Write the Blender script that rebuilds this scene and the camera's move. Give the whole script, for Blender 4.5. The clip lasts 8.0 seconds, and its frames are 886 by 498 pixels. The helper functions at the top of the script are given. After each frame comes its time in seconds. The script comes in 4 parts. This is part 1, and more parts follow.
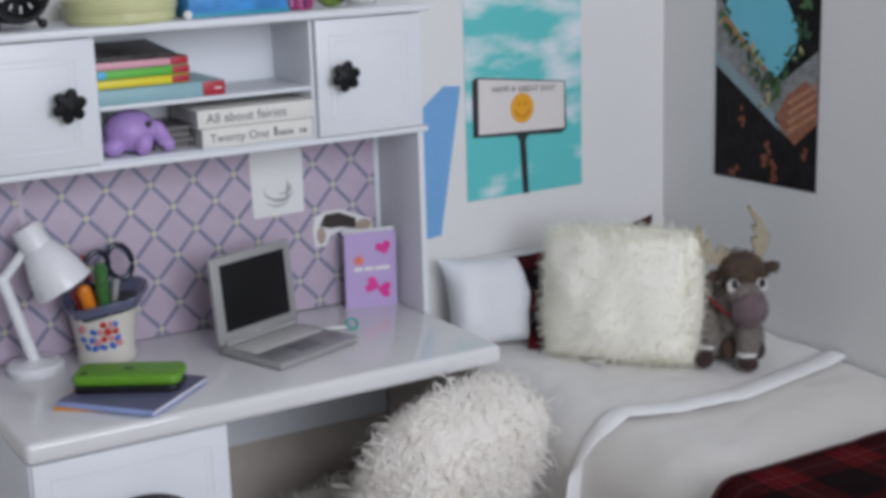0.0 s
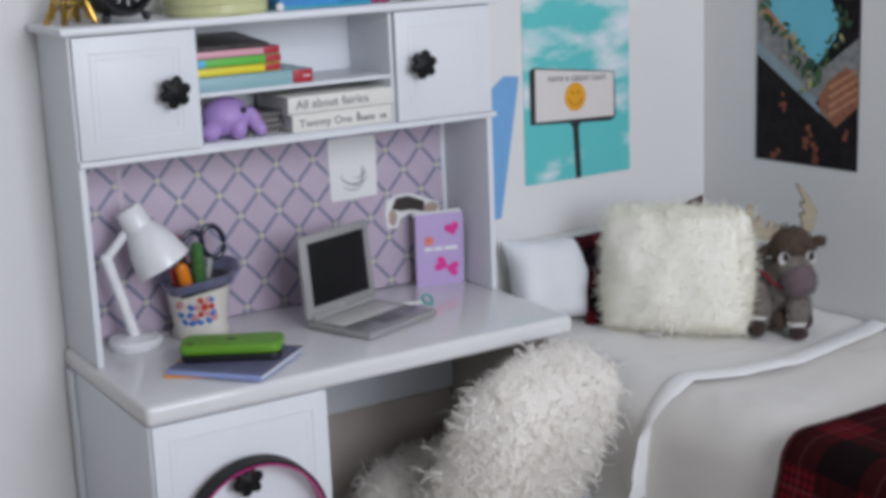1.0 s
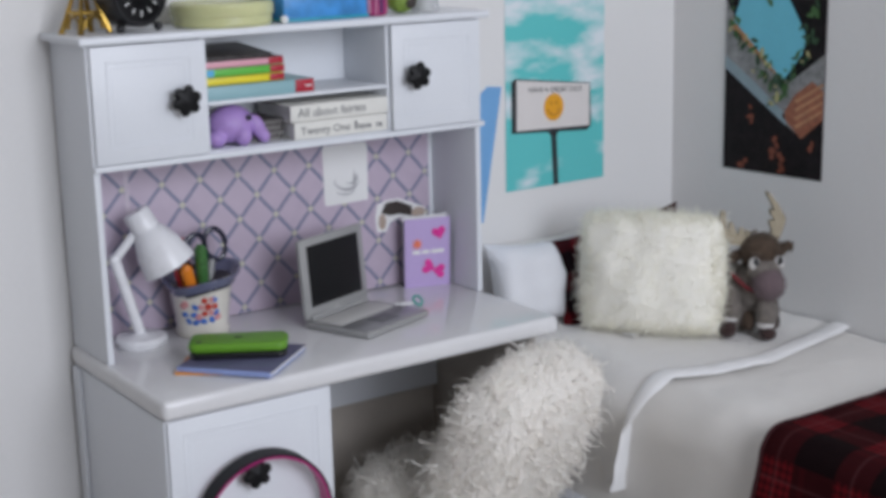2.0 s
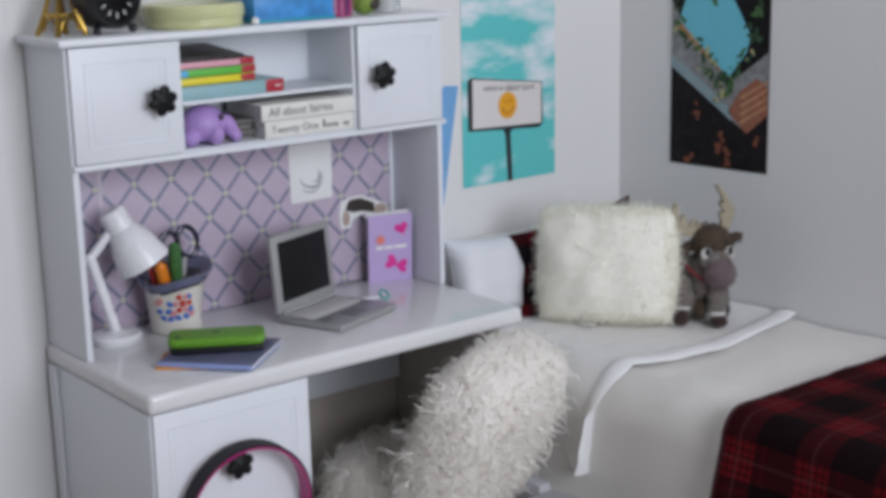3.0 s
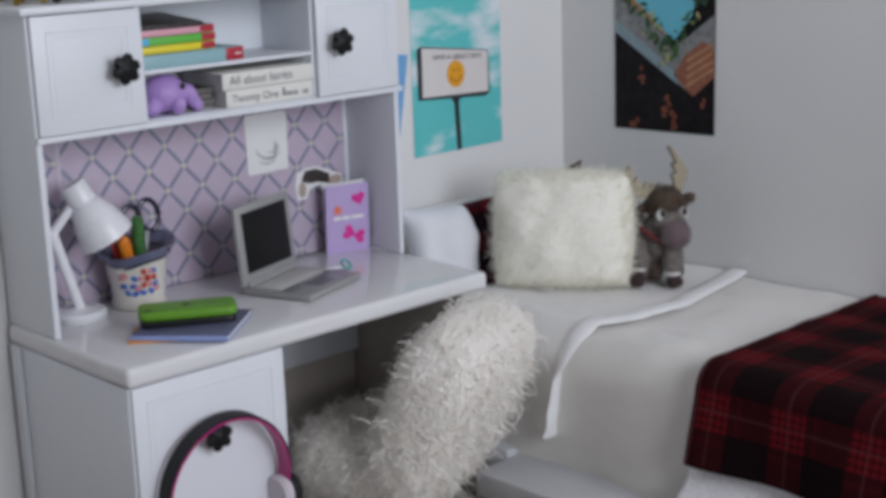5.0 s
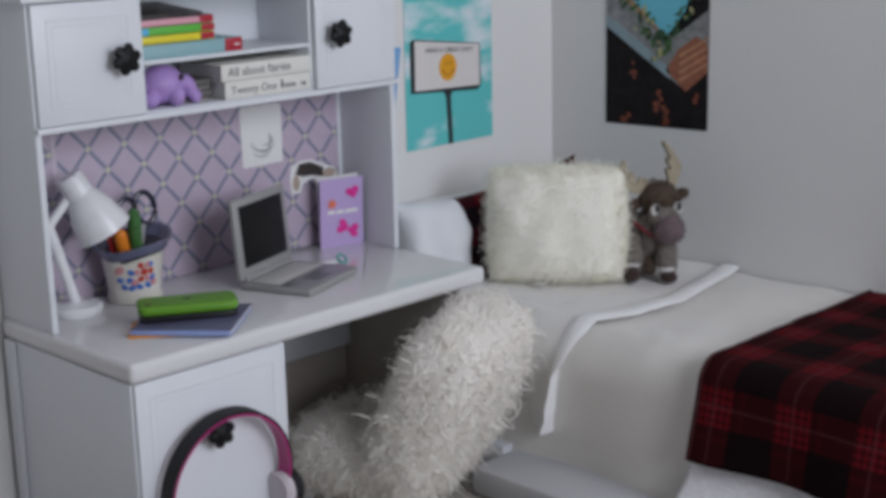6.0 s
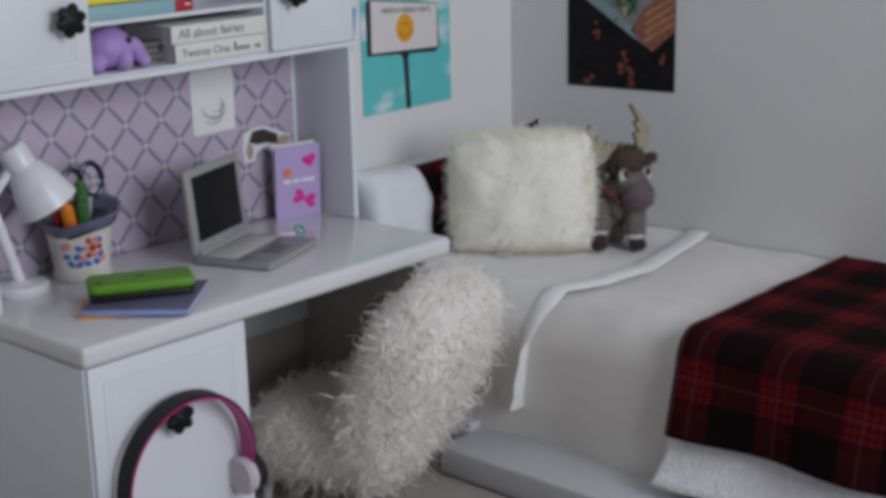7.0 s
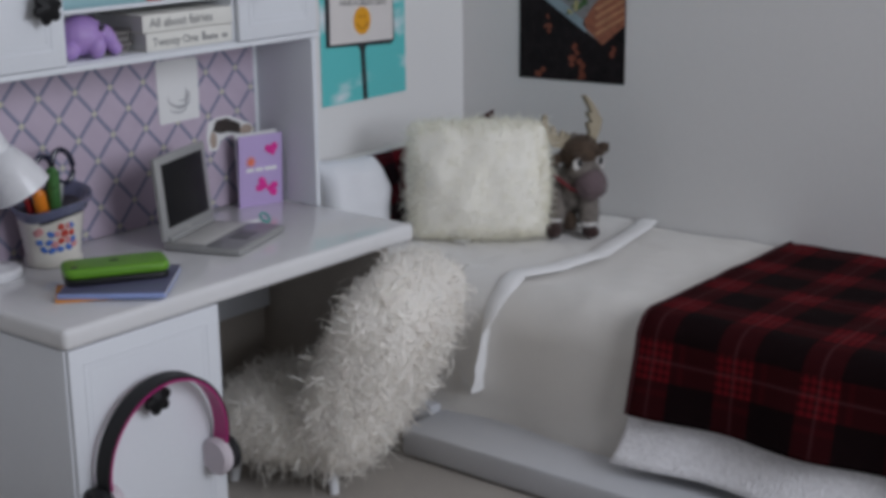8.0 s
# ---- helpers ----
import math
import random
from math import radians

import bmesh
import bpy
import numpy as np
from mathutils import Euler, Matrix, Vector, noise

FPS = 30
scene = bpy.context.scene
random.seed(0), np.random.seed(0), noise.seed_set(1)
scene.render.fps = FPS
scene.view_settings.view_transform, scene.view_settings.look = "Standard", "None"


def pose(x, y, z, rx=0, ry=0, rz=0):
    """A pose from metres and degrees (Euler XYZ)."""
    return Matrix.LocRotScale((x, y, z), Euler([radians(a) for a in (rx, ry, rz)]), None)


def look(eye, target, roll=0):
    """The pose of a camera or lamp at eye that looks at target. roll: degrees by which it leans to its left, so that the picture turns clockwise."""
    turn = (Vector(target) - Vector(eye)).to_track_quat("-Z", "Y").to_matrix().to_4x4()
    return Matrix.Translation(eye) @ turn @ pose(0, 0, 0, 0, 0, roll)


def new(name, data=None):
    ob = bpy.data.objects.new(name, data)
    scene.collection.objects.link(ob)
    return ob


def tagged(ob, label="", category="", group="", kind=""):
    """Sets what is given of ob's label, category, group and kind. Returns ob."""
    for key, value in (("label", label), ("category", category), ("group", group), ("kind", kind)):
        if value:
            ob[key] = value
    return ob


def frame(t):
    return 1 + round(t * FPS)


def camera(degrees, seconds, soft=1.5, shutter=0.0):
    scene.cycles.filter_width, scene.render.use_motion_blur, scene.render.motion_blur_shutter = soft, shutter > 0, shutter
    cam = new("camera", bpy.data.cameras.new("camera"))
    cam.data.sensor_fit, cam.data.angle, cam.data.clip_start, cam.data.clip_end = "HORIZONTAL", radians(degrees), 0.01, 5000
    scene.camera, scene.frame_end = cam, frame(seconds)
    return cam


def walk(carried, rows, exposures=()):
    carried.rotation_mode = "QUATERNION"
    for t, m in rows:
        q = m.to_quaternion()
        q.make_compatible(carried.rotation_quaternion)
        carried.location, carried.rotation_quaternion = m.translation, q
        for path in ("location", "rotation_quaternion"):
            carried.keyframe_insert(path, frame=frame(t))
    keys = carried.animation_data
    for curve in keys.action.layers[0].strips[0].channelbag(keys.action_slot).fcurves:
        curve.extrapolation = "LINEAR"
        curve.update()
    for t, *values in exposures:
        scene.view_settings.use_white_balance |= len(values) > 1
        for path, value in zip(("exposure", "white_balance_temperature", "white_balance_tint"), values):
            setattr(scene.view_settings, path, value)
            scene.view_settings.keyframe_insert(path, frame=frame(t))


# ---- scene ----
PATH = [
    (0.0, -0.2464, -1.3141, 0.6619, -30.075, -13.892, -1.780),
    (0.5, -0.3108, -1.3155, 0.6435, -30.621, -13.503, -2.625),
    (1.0, -0.3801, -1.3386, 0.6473, -31.301, -13.261, -2.282),
    (2.5, -0.5109, -1.3547, 0.6700, -36.324, -13.299, -1.112),
    (3.0, -0.5474, -1.3523, 0.6671, -38.124, -13.209, -1.254),
    (3.5, -0.5623, -1.3253, 0.6575, -39.722, -13.426, -1.349),
    (4.0, -0.5892, -1.3198, 0.6548, -40.817, -13.655, -1.719),
    (4.5, -0.5980, -1.3045, 0.6433, -41.734, -13.689, -2.113),
    (6.0, -0.6406, -1.2522, 0.6373, -44.853, -13.833, -1.293),
    (6.5, -0.6142, -1.1965, 0.6261, -45.627, -14.525, -1.546),
    (7.0, -0.6145, -1.1799, 0.6259, -47.606, -15.275, -1.350),
    (7.5, -0.6433, -1.1668, 0.6139, -49.609, -15.084, -0.988),
    (8.0, -0.6739, -1.1688, 0.6213, -51.006, -15.294, -0.642),
]


def aim(x, y, z, yaw, pitch, roll):
    a, b = radians(yaw), radians(pitch)
    way = Vector((-math.sin(a) * math.cos(b), math.cos(a) * math.cos(b), math.sin(b)))
    eye = Vector((x, y, z))
    return look(eye, eye + way, roll)


cam = camera(34.0, 8.0, soft=4.2)
walk(cam, [(row[0], aim(*row[1:])) for row in PATH],
     exposures=[(0.0, -0.08), (0.5, -0.09), (1.0, 0.0), (2.5, -0.02), (3.0, -0.02), (3.5, 0.04), (4.0, -0.04), (4.5, -0.1), (6.0, -0.28), (6.5, -0.38), (7.0, -0.38), (7.5, -0.38), (8.0, -0.45)])

# ---- light: an overcast sky seen through one large window behind the camera ----
world = bpy.data.worlds.new("sky")
scene.world = world
world.use_nodes = True
wn = world.node_tree.nodes
sky = wn.new("ShaderNodeTexSky")
sky.sky_type = "NISHITA"
sky.sun_disc = False
sky.sun_elevation, sky.sun_rotation = radians(40), radians(60)
wn["Background"].inputs[1].default_value = 0.1
world.node_tree.links.new(sky.outputs[0], wn["Background"].inputs[0])

WX0, WX1, WZ0, WZ1 = -0.28, 0.60, 0.50, 1.50      # the window's opening
ROOM_X, ROOM_Y, ROOM_Z = -4.2, -2.2, 2.5          # far sides of the room
EAST = 0.8155                                     # the wall beside the bed
lamp = bpy.data.lights.new("window_daylight", "AREA")
lamp.shape, lamp.size, lamp.size_y = "RECTANGLE", WX1 - WX0, WZ1 - WZ0
lamp.energy, lamp.color = 26.5, (0.875, 0.905, 1.0)
lamp_ob = new("window_daylight", lamp)
lamp_ob.matrix_world = look(((WX0 + WX1) / 2, ROOM_Y + 0.02, (WZ0 + WZ1) / 2), ((WX0 + WX1) / 2, 0, (WZ0 + WZ1) / 2))
sun = bpy.data.lights.new("sun", "SUN")
sun.energy, sun.angle, sun.color = 0.8, radians(12), (1.0, 0.96, 0.9)
new("sun", sun).matrix_world = look((3, 2, 3.6), (0, 0, 0))

# ---- materials ----
MATS = {}


def nodes_of(name):
    m = bpy.data.materials.new(name)
    m.use_nodes = True
    return m, m.node_tree.nodes, m.node_tree.links, m.node_tree.nodes["Principled BSDF"]


def mat(name, color, rough=0.5, metal=0.0, vary=0.06, scale=40.0, fine=400.0, bump=0.05, depth=0.0005, sheen=0.0, coat=0.0, sub=0.0, alpha=0.0, spec=0.5):
    """A surface with variation at two scales and fine relief."""
    if name in MATS:
        return MATS[name]
    m, n, l, b = nodes_of(name)
    tc = n.new("ShaderNodeTexCoord")
    big, small = n.new("ShaderNodeTexNoise"), n.new("ShaderNodeTexNoise")
    big.inputs["Scale"].default_value, small.inputs["Scale"].default_value = scale, fine
    big.inputs["Detail"].default_value, small.inputs["Detail"].default_value = 4, 3
    l.new(tc.outputs["Object"], big.inputs["Vector"])
    l.new(tc.outputs["Object"], small.inputs["Vector"])
    add = n.new("ShaderNodeMath")
    add.operation = "ADD"
    l.new(big.outputs["Fac"], add.inputs[0])
    l.new(small.outputs["Fac"], add.inputs[1])
    ramp = n.new("ShaderNodeMapRange")
    ramp.inputs["From Min"].default_value, ramp.inputs["From Max"].default_value = 0.6, 1.4
    ramp.inputs["To Min"].default_value, ramp.inputs["To Max"].default_value = 1 - vary, 1 + vary
    l.new(add.outputs[0], ramp.inputs["Value"])
    mul = n.new("ShaderNodeVectorMath")
    mul.operation = "MULTIPLY"
    mul.inputs[0].default_value = color
    l.new(ramp.outputs[0], mul.inputs[1])
    l.new(mul.outputs[0], b.inputs["Base Color"])
    rr = n.new("ShaderNodeMapRange")
    rr.inputs["To Min"].default_value, rr.inputs["To Max"].default_value = max(rough - 0.08, 0.02), min(rough + 0.08, 1)
    l.new(big.outputs["Fac"], rr.inputs["Value"])
    l.new(rr.outputs[0], b.inputs["Roughness"])
    bp = n.new("ShaderNodeBump")
    bp.inputs["Strength"].default_value, bp.inputs["Distance"].default_value = bump, depth
    l.new(small.outputs["Fac"], bp.inputs["Height"])
    l.new(bp.outputs[0], b.inputs["Normal"])
    b.inputs["Metallic"].default_value = metal
    b.inputs["Specular IOR Level"].default_value = spec
    b.inputs["Sheen Weight"].default_value = sheen
    b.inputs["Coat Weight"].default_value = coat
    if sub:
        b.inputs["Subsurface Weight"].default_value = sub
        b.inputs["Subsurface Radius"].default_value = (0.004, 0.003, 0.002)
    if alpha:
        b.inputs["Transmission Weight"].default_value = alpha
    MATS[name] = m
    return m


def maths(n, l, op, a, b=None, c=None):
    node = n.new("ShaderNodeMath")
    node.operation = op
    for i, v in enumerate((a, b, c)):
        if v is None:
            continue
        if isinstance(v, (int, float)):
            node.inputs[i].default_value = v
        else:
            l.new(v, node.inputs[i])
    return node.outputs[0]


def mixed(n, l, fac, a, b):
    node = n.new("ShaderNodeMix")
    node.data_type = "RGBA"
    if isinstance(fac, (int, float)):
        node.inputs[0].default_value = fac
    else:
        l.new(fac, node.inputs[0])
    for i, v in ((6, a), (7, b)):
        if isinstance(v, tuple):
            node.inputs[i].default_value = (*v, 1)
        else:
            l.new(v, node.inputs[i])
    return node.outputs[2]


def lattice_paper():
    """Lilac paper printed with a blue-grey diamond trellis and cream dots where the lines cross."""
    m, n, l, b = nodes_of("lattice_paper")
    tc = n.new("ShaderNodeTexCoord")
    wob = n.new("ShaderNodeTexNoise")
    wob.inputs["Scale"].default_value = 60
    l.new(tc.outputs["Object"], wob.inputs["Vector"])
    sep = n.new("ShaderNodeSeparateXYZ")
    l.new(tc.outputs["Object"], sep.inputs[0])
    shift = maths(n, l, "MULTIPLY", maths(n, l, "SUBTRACT", wob.outputs["Fac"], 0.5), 0.05)
    u = maths(n, l, "ADD", maths(n, l, "DIVIDE", sep.outputs[0], 0.0425), shift)
    v = maths(n, l, "DIVIDE", maths(n, l, "SUBTRACT", sep.outputs[2], 0.0070), 0.0475)
    p, q = maths(n, l, "ADD", u, v), maths(n, l, "SUBTRACT", u, v)
    dp = maths(n, l, "ABSOLUTE", maths(n, l, "SUBTRACT", maths(n, l, "FRACT", p), 0.5))
    dq = maths(n, l, "ABSOLUTE", maths(n, l, "SUBTRACT", maths(n, l, "FRACT", q), 0.5))
    near = maths(n, l, "MINIMUM", dp, dq)
    line = maths(n, l, "LESS_THAN", near, 0.062)
    core = maths(n, l, "LESS_THAN", near, 0.014)
    dot = maths(n, l, "LESS_THAN", maths(n, l, "ADD", maths(n, l, "POWER", dp, 2.0), maths(n, l, "POWER", dq, 2.0)), 0.0085)
    c = mixed(n, l, wob.outputs["Fac"], (0.465, 0.385, 0.475), (0.56, 0.470, 0.565))
    c = mixed(n, l, line, c, (0.19, 0.20, 0.30))
    c = mixed(n, l, core, c, (0.27, 0.28, 0.38))
    c = mixed(n, l, dot, c, (0.58, 0.56, 0.44))
    l.new(c, b.inputs["Base Color"])
    b.inputs["Roughness"].default_value = 0.55
    return m


def plaid_cloth(name, unit, red, dark):
    """Woven tartan: broad red and black checks with thin pale and dark stripes, on the cloth's own grid."""
    m, n, l, b = nodes_of(name)
    uv = n.new("ShaderNodeUVMap")
    sep = n.new("ShaderNodeSeparateXYZ")
    l.new(uv.outputs[0], sep.inputs[0])

    def bands(coord):
        f = maths(n, l, "FRACT", maths(n, l, "DIVIDE", coord, unit))
        wide = maths(n, l, "GREATER_THAN", f, 0.45)
        thin = maths(n, l, "LESS_THAN", maths(n, l, "ABSOLUTE", maths(n, l, "SUBTRACT", f, 0.225)), 0.018)
        fine = maths(n, l, "LESS_THAN", maths(n, l, "FRACT", maths(n, l, "MULTIPLY", f, 11.0)), 0.42)
        rim = maths(n, l, "LESS_THAN", maths(n, l, "ABSOLUTE", maths(n, l, "SUBTRACT", f, 0.58)), 0.035)
        return wide, thin, fine, rim
    wu, tu, su, ru = bands(sep.outputs[0])
    wv, tv, sv, rv = bands(sep.outputs[1])
    both = maths(n, l, "MULTIPLY", wu, wv)
    some = maths(n, l, "MAXIMUM", wu, wv)
    knots = maths(n, l, "MULTIPLY", maths(n, l, "ADD", su, sv), 0.42)
    c = mixed(n, l, knots, tuple(1.5 * k for k in red), dark)
    half = mixed(n, l, 0.72, red, dark)
    half = mixed(n, l, maths(n, l, "MULTIPLY", maths(n, l, "MAXIMUM", ru, rv), 0.2), half, red)
    c = mixed(n, l, some, c, half)
    c = mixed(n, l, both, c, dark)
    c = mixed(n, l, maths(n, l, "MULTIPLY", maths(n, l, "MAXIMUM", tu, tv), 0.15), c, (0.20, 0.09, 0.10))
    tc = n.new("ShaderNodeTexCoord")
    nz = n.new("ShaderNodeTexNoise")
    nz.inputs["Scale"].default_value, nz.inputs["Detail"].default_value = 700, 4
    l.new(tc.outputs["Object"], nz.inputs["Vector"])
    c = mixed(n, l, maths(n, l, "MULTIPLY", nz.outputs["Fac"], 0.25), c, (0.04, 0.008, 0.010))
    l.new(c, b.inputs["Base Color"])
    b.inputs["Roughness"].default_value = 0.9
    b.inputs["Specular IOR Level"].default_value = 0.06
    bp = n.new("ShaderNodeBump")
    bp.inputs["Strength"].default_value, bp.inputs["Distance"].default_value = 0.5, 0.0006
    l.new(nz.outputs["Fac"], bp.inputs["Height"])
    l.new(bp.outputs[0], b.inputs["Normal"])
    return m


def cloudy_sky():
    """Printed turquoise sky with drifting white and lilac clouds."""
    m, n, l, b = nodes_of("printed_sky")
    tc = n.new("ShaderNodeTexCoord")
    mp = n.new("ShaderNodeMapping")
    mp.inputs["Scale"].default_value = (1, 1, 2.3)
    mp.inputs["Rotation"].default_value = (0, 0.35, 0)
    mp.inputs["Location"].default_value = (0.11, 0, 0.02)
    l.new(tc.outputs["Object"], mp.inputs[0])
    nz = n.new("ShaderNodeTexNoise")
    nz.inputs["Scale"].default_value, nz.inputs["Detail"].default_value, nz.inputs["Roughness"].default_value = 11, 5, 0.5
    l.new(mp.outputs[0], nz.inputs["Vector"])
    sep = n.new("ShaderNodeSeparateXYZ")
    l.new(tc.outputs["Object"], sep.inputs[0])
    lift = maths(n, l, "MULTIPLY", maths(n, l, "SUBTRACT", sep.outputs[2], 0.11), 1.1)
    f = maths(n, l, "ADD", nz.outputs["Fac"], lift)
    mr = n.new("ShaderNodeMapRange")
    mr.inputs["From Min"].default_value, mr.inputs["From Max"].default_value = 0.50, 0.66
    l.new(f, mr.inputs["Value"])
    c = mixed(n, l, mr.outputs[0], (0.12, 0.57, 0.57), (0.74, 0.81, 0.85))
    l.new(c, b.inputs["Base Color"])
    b.inputs["Roughness"].default_value = 0.38
    return m


WHITE = mat("white_lacquer", (0.745, 0.768, 0.805), 0.40, vary=0.02, scale=18, fine=250, bump=0.03)
TOP = mat("glossy_white_top", (0.735, 0.73, 0.735), 0.10, vary=0.02, scale=12, fine=90, bump=0.012)
WALL = mat("painted_wall", (0.765, 0.757, 0.748), 0.75, vary=0.02, scale=3, fine=220, bump=0.12)
FLOOR = mat("beige_carpet", (0.40, 0.37, 0.335), 0.95, vary=0.2, scale=8, fine=500, bump=0.6, depth=0.002)
KNOB = mat("satin_black", (0.006, 0.006, 0.007), 0.5, vary=0.2, spec=0.25)
BLACK = mat("black_plastic", (0.012, 0.012, 0.014), 0.35, vary=0.2)
MATTE_BLACK = mat("matte_black", (0.016, 0.016, 0.018), 0.6, vary=0.2, spec=0.3)
SILVER = mat("silver_plastic", (0.37, 0.37, 0.365), 0.38, 0.25, vary=0.04)
SCREEN = mat("dark_screen", (0.008, 0.008, 0.009), 0.45, vary=0.1, spec=0.2)
PAPER = mat("white_paper", (0.80, 0.80, 0.79), 0.7, vary=0.02, scale=25)
FLEECE = mat("cream_fleece", (0.73, 0.705, 0.665), 0.95, vary=0.05, scale=14, fine=600, bump=0.5, depth=0.0012, sheen=0.3)
SHEET = mat("white_blanket", (0.77, 0.752, 0.725), 0.95, vary=0.04, scale=14, fine=600, bump=0.5, depth=0.001, sheen=0.3)
TRIM = mat("white_piping", (0.86, 0.855, 0.85), 0.95, vary=0.04, fine=700, bump=0.4)
COTTON = mat("white_cotton", (0.80, 0.81, 0.84), 0.9, vary=0.03, scale=20, fine=500, bump=0.3, sheen=0.2)
CREAM_COTTON = mat("cream_cotton", (0.74, 0.73, 0.70), 0.9, vary=0.03, scale=20, fine=500, bump=0.3, sheen=0.2)
KNIT = mat("white_knit", (0.80, 0.79, 0.81), 0.95, vary=0.12, scale=120, fine=260, bump=1.0, depth=0.003, sheen=0.3)


def fur_mat(name, color, rough, through_light):
    """Hair: a glossy coat mixed with light that passes through the thin locks."""
    m, n, l, bs = nodes_of(name)
    geo = n.new("ShaderNodeNewGeometry")
    c = mixed(n, l, geo.outputs["Random Per Island"], tuple(0.92 * k for k in color), tuple(min(1.0, 1.04 * k) for k in color))
    l.new(c, bs.inputs["Base Color"])
    bs.inputs["Roughness"].default_value = rough
    bs.inputs["Sheen Weight"].default_value, bs.inputs["Sheen Roughness"].default_value = 0.5, 0.5
    tr = n.new("ShaderNodeBsdfTranslucent")
    l.new(c, tr.inputs["Color"])
    mx = n.new("ShaderNodeMixShader")
    mx.inputs[0].default_value = through_light
    l.new(bs.outputs[0], mx.inputs[1])
    l.new(tr.outputs[0], mx.inputs[2])
    l.new(mx.outputs[0], n["Material Output"].inputs["Surface"])
    return m


WOOL = mat("cream_wool", (0.97, 0.945, 0.855), 0.95, vary=0.02, scale=70, fine=420, bump=0.4, depth=0.002, sheen=0.5)
WOOL_HAIR = fur_mat("cream_wool_hair", (1.0, 0.965, 0.87), 0.8, 0.55)
SHAG = fur_mat("ivory_shag_hair", (1.0, 0.95, 0.895), 0.24, 0.44)
# kneehole panels: the recess's shade is put into this grey-brown base colour
SHADED_BOARD = mat("shaded_kneehole_board", (0.48, 0.435, 0.385), 0.6, vary=0.08, scale=30)
SHAG_CORE = mat("ivory_backing", (0.93, 0.885, 0.81), 0.8, vary=0.06, scale=70, fine=260, bump=0.9, depth=0.005, sheen=0.3)


# ---- shapes ----
def thing(name, m=None, label="", category="", group="", kind=""):
    ob = new(name)
    ob.empty_display_size = 0.02
    ob.matrix_world = m if m is not None else Matrix()
    return tagged(ob, label, category, group, kind)


def finish(bm, name, materials, smooth=True):
    me = bpy.data.meshes.new(name)
    bm.normal_update()
    bm.to_mesh(me)
    bm.free()
    for mt in (materials if isinstance(materials, (list, tuple)) else [materials]):
        me.materials.append(mt)
    if smooth:
        me.polygons.foreach_set("use_smooth", [True] * len(me.polygons))
        me.set_sharp_from_angle(angle=radians(38))
    return me


def part(name, bm, material, parent, label="", m=None):
    ob = new(name, finish(bm, name, material))
    ob.parent = parent
    if m is not None:
        ob.matrix_basis = m
    return tagged(ob, label)


def solo(name, bm, material, m, label, category, group="", kind=""):
    ob = new(name, finish(bm, name, material))
    ob.matrix_world = m
    return tagged(ob, label, category, group, kind)


def box(x0, x1, y0, y1, z0, z1, bevel=0.0015, bm=None, seg=2):
    bm = bm or bmesh.new()
    got = bmesh.ops.create_cube(bm, size=1)
    vs = got["verts"]
    for v in vs:
        v.co = Vector(((x0 + x1) / 2 + v.co.x * (x1 - x0), (y0 + y1) / 2 + v.co.y * (y1 - y0), (z0 + z1) / 2 + v.co.z * (z1 - z0)))
    if bevel:
        es = {e for v in vs for e in v.link_edges}
        bmesh.ops.bevel(bm, geom=list(es), offset=bevel, segments=seg, affect="EDGES", profile=0.5)
    return bm


def lathe(profile, n=32, bm=None, wave=None):
    """Turns (radius, height) pairs round z."""
    bm = bm or bmesh.new()
    rings = []
    for k, (r, z) in enumerate(profile):
        ring = []
        for i in range(n):
            a = 2 * math.pi * i / n
            rr, zz = (r, z) if wave is None else wave(r, z, a, k)
            ring.append(bm.verts.new((rr * math.cos(a), rr * math.sin(a), zz)))
        rings.append(ring)
    for a, b in zip(rings, rings[1:]):
        for i in range(n):
            bm.faces.new((a[i], a[(i + 1) % n], b[(i + 1) % n], b[i]))
    bm.faces.new(list(reversed(rings[0])))
    bm.faces.new(rings[-1])
    return bm


def tube(points, radius, n=8, bm=None, squash=1.0, closed=False):
    """A round bar along points; radius a number or one for each point."""
    bm = bm or bmesh.new()
    pts = [Vector(p) for p in points]
    rings = []
    for i, p in enumerate(pts):
        nxt = pts[(i + 1) % len(pts)] if closed else pts[min(i + 1, len(pts) - 1)]
        prv = pts[i - 1] if closed else pts[max(i - 1, 0)]
        d = (nxt - prv).normalized()
        side = d.cross(Vector((0, 0, 1)))
        if side.length < 0.05:
            side = d.cross(Vector((0, 1, 0)))
        side.normalize()
        up = side.cross(d)
        r = radius[i] if isinstance(radius, (list, tuple)) else radius
        rings.append([bm.verts.new(p + side * (r * math.cos(2 * math.pi * k / n)) + up * (r * squash * math.sin(2 * math.pi * k / n))) for k in range(n)])
    pairs = list(zip(rings, rings[1:])) + ([(rings[-1], rings[0])] if closed else [])
    for a, b in pairs:
        for k in range(n):
            bm.faces.new((a[k], a[(k + 1) % n], b[(k + 1) % n], b[k]))
    if not closed:
        bm.faces.new(list(reversed(rings[0])))
        bm.faces.new(rings[-1])
    return bm


def outline(points, thick, bm=None, mi=0):
    """A flat plate in the x-z plane from its outline, thick towards -y."""
    bm = bm or bmesh.new()
    front = [bm.verts.new((x, -thick, z)) for x, z in points]
    back = [bm.verts.new((x, 0, z)) for x, z in points]
    fs = [bm.faces.new(front), bm.faces.new(list(reversed(back)))]
    k = len(points)
    for i in range(k):
        fs.append(bm.faces.new((front[i], back[i], back[(i + 1) % k], front[(i + 1) % k])))
    for f in fs:
        f.material_index = mi
    bmesh.ops.recalc_face_normals(bm, faces=fs)
    return bm


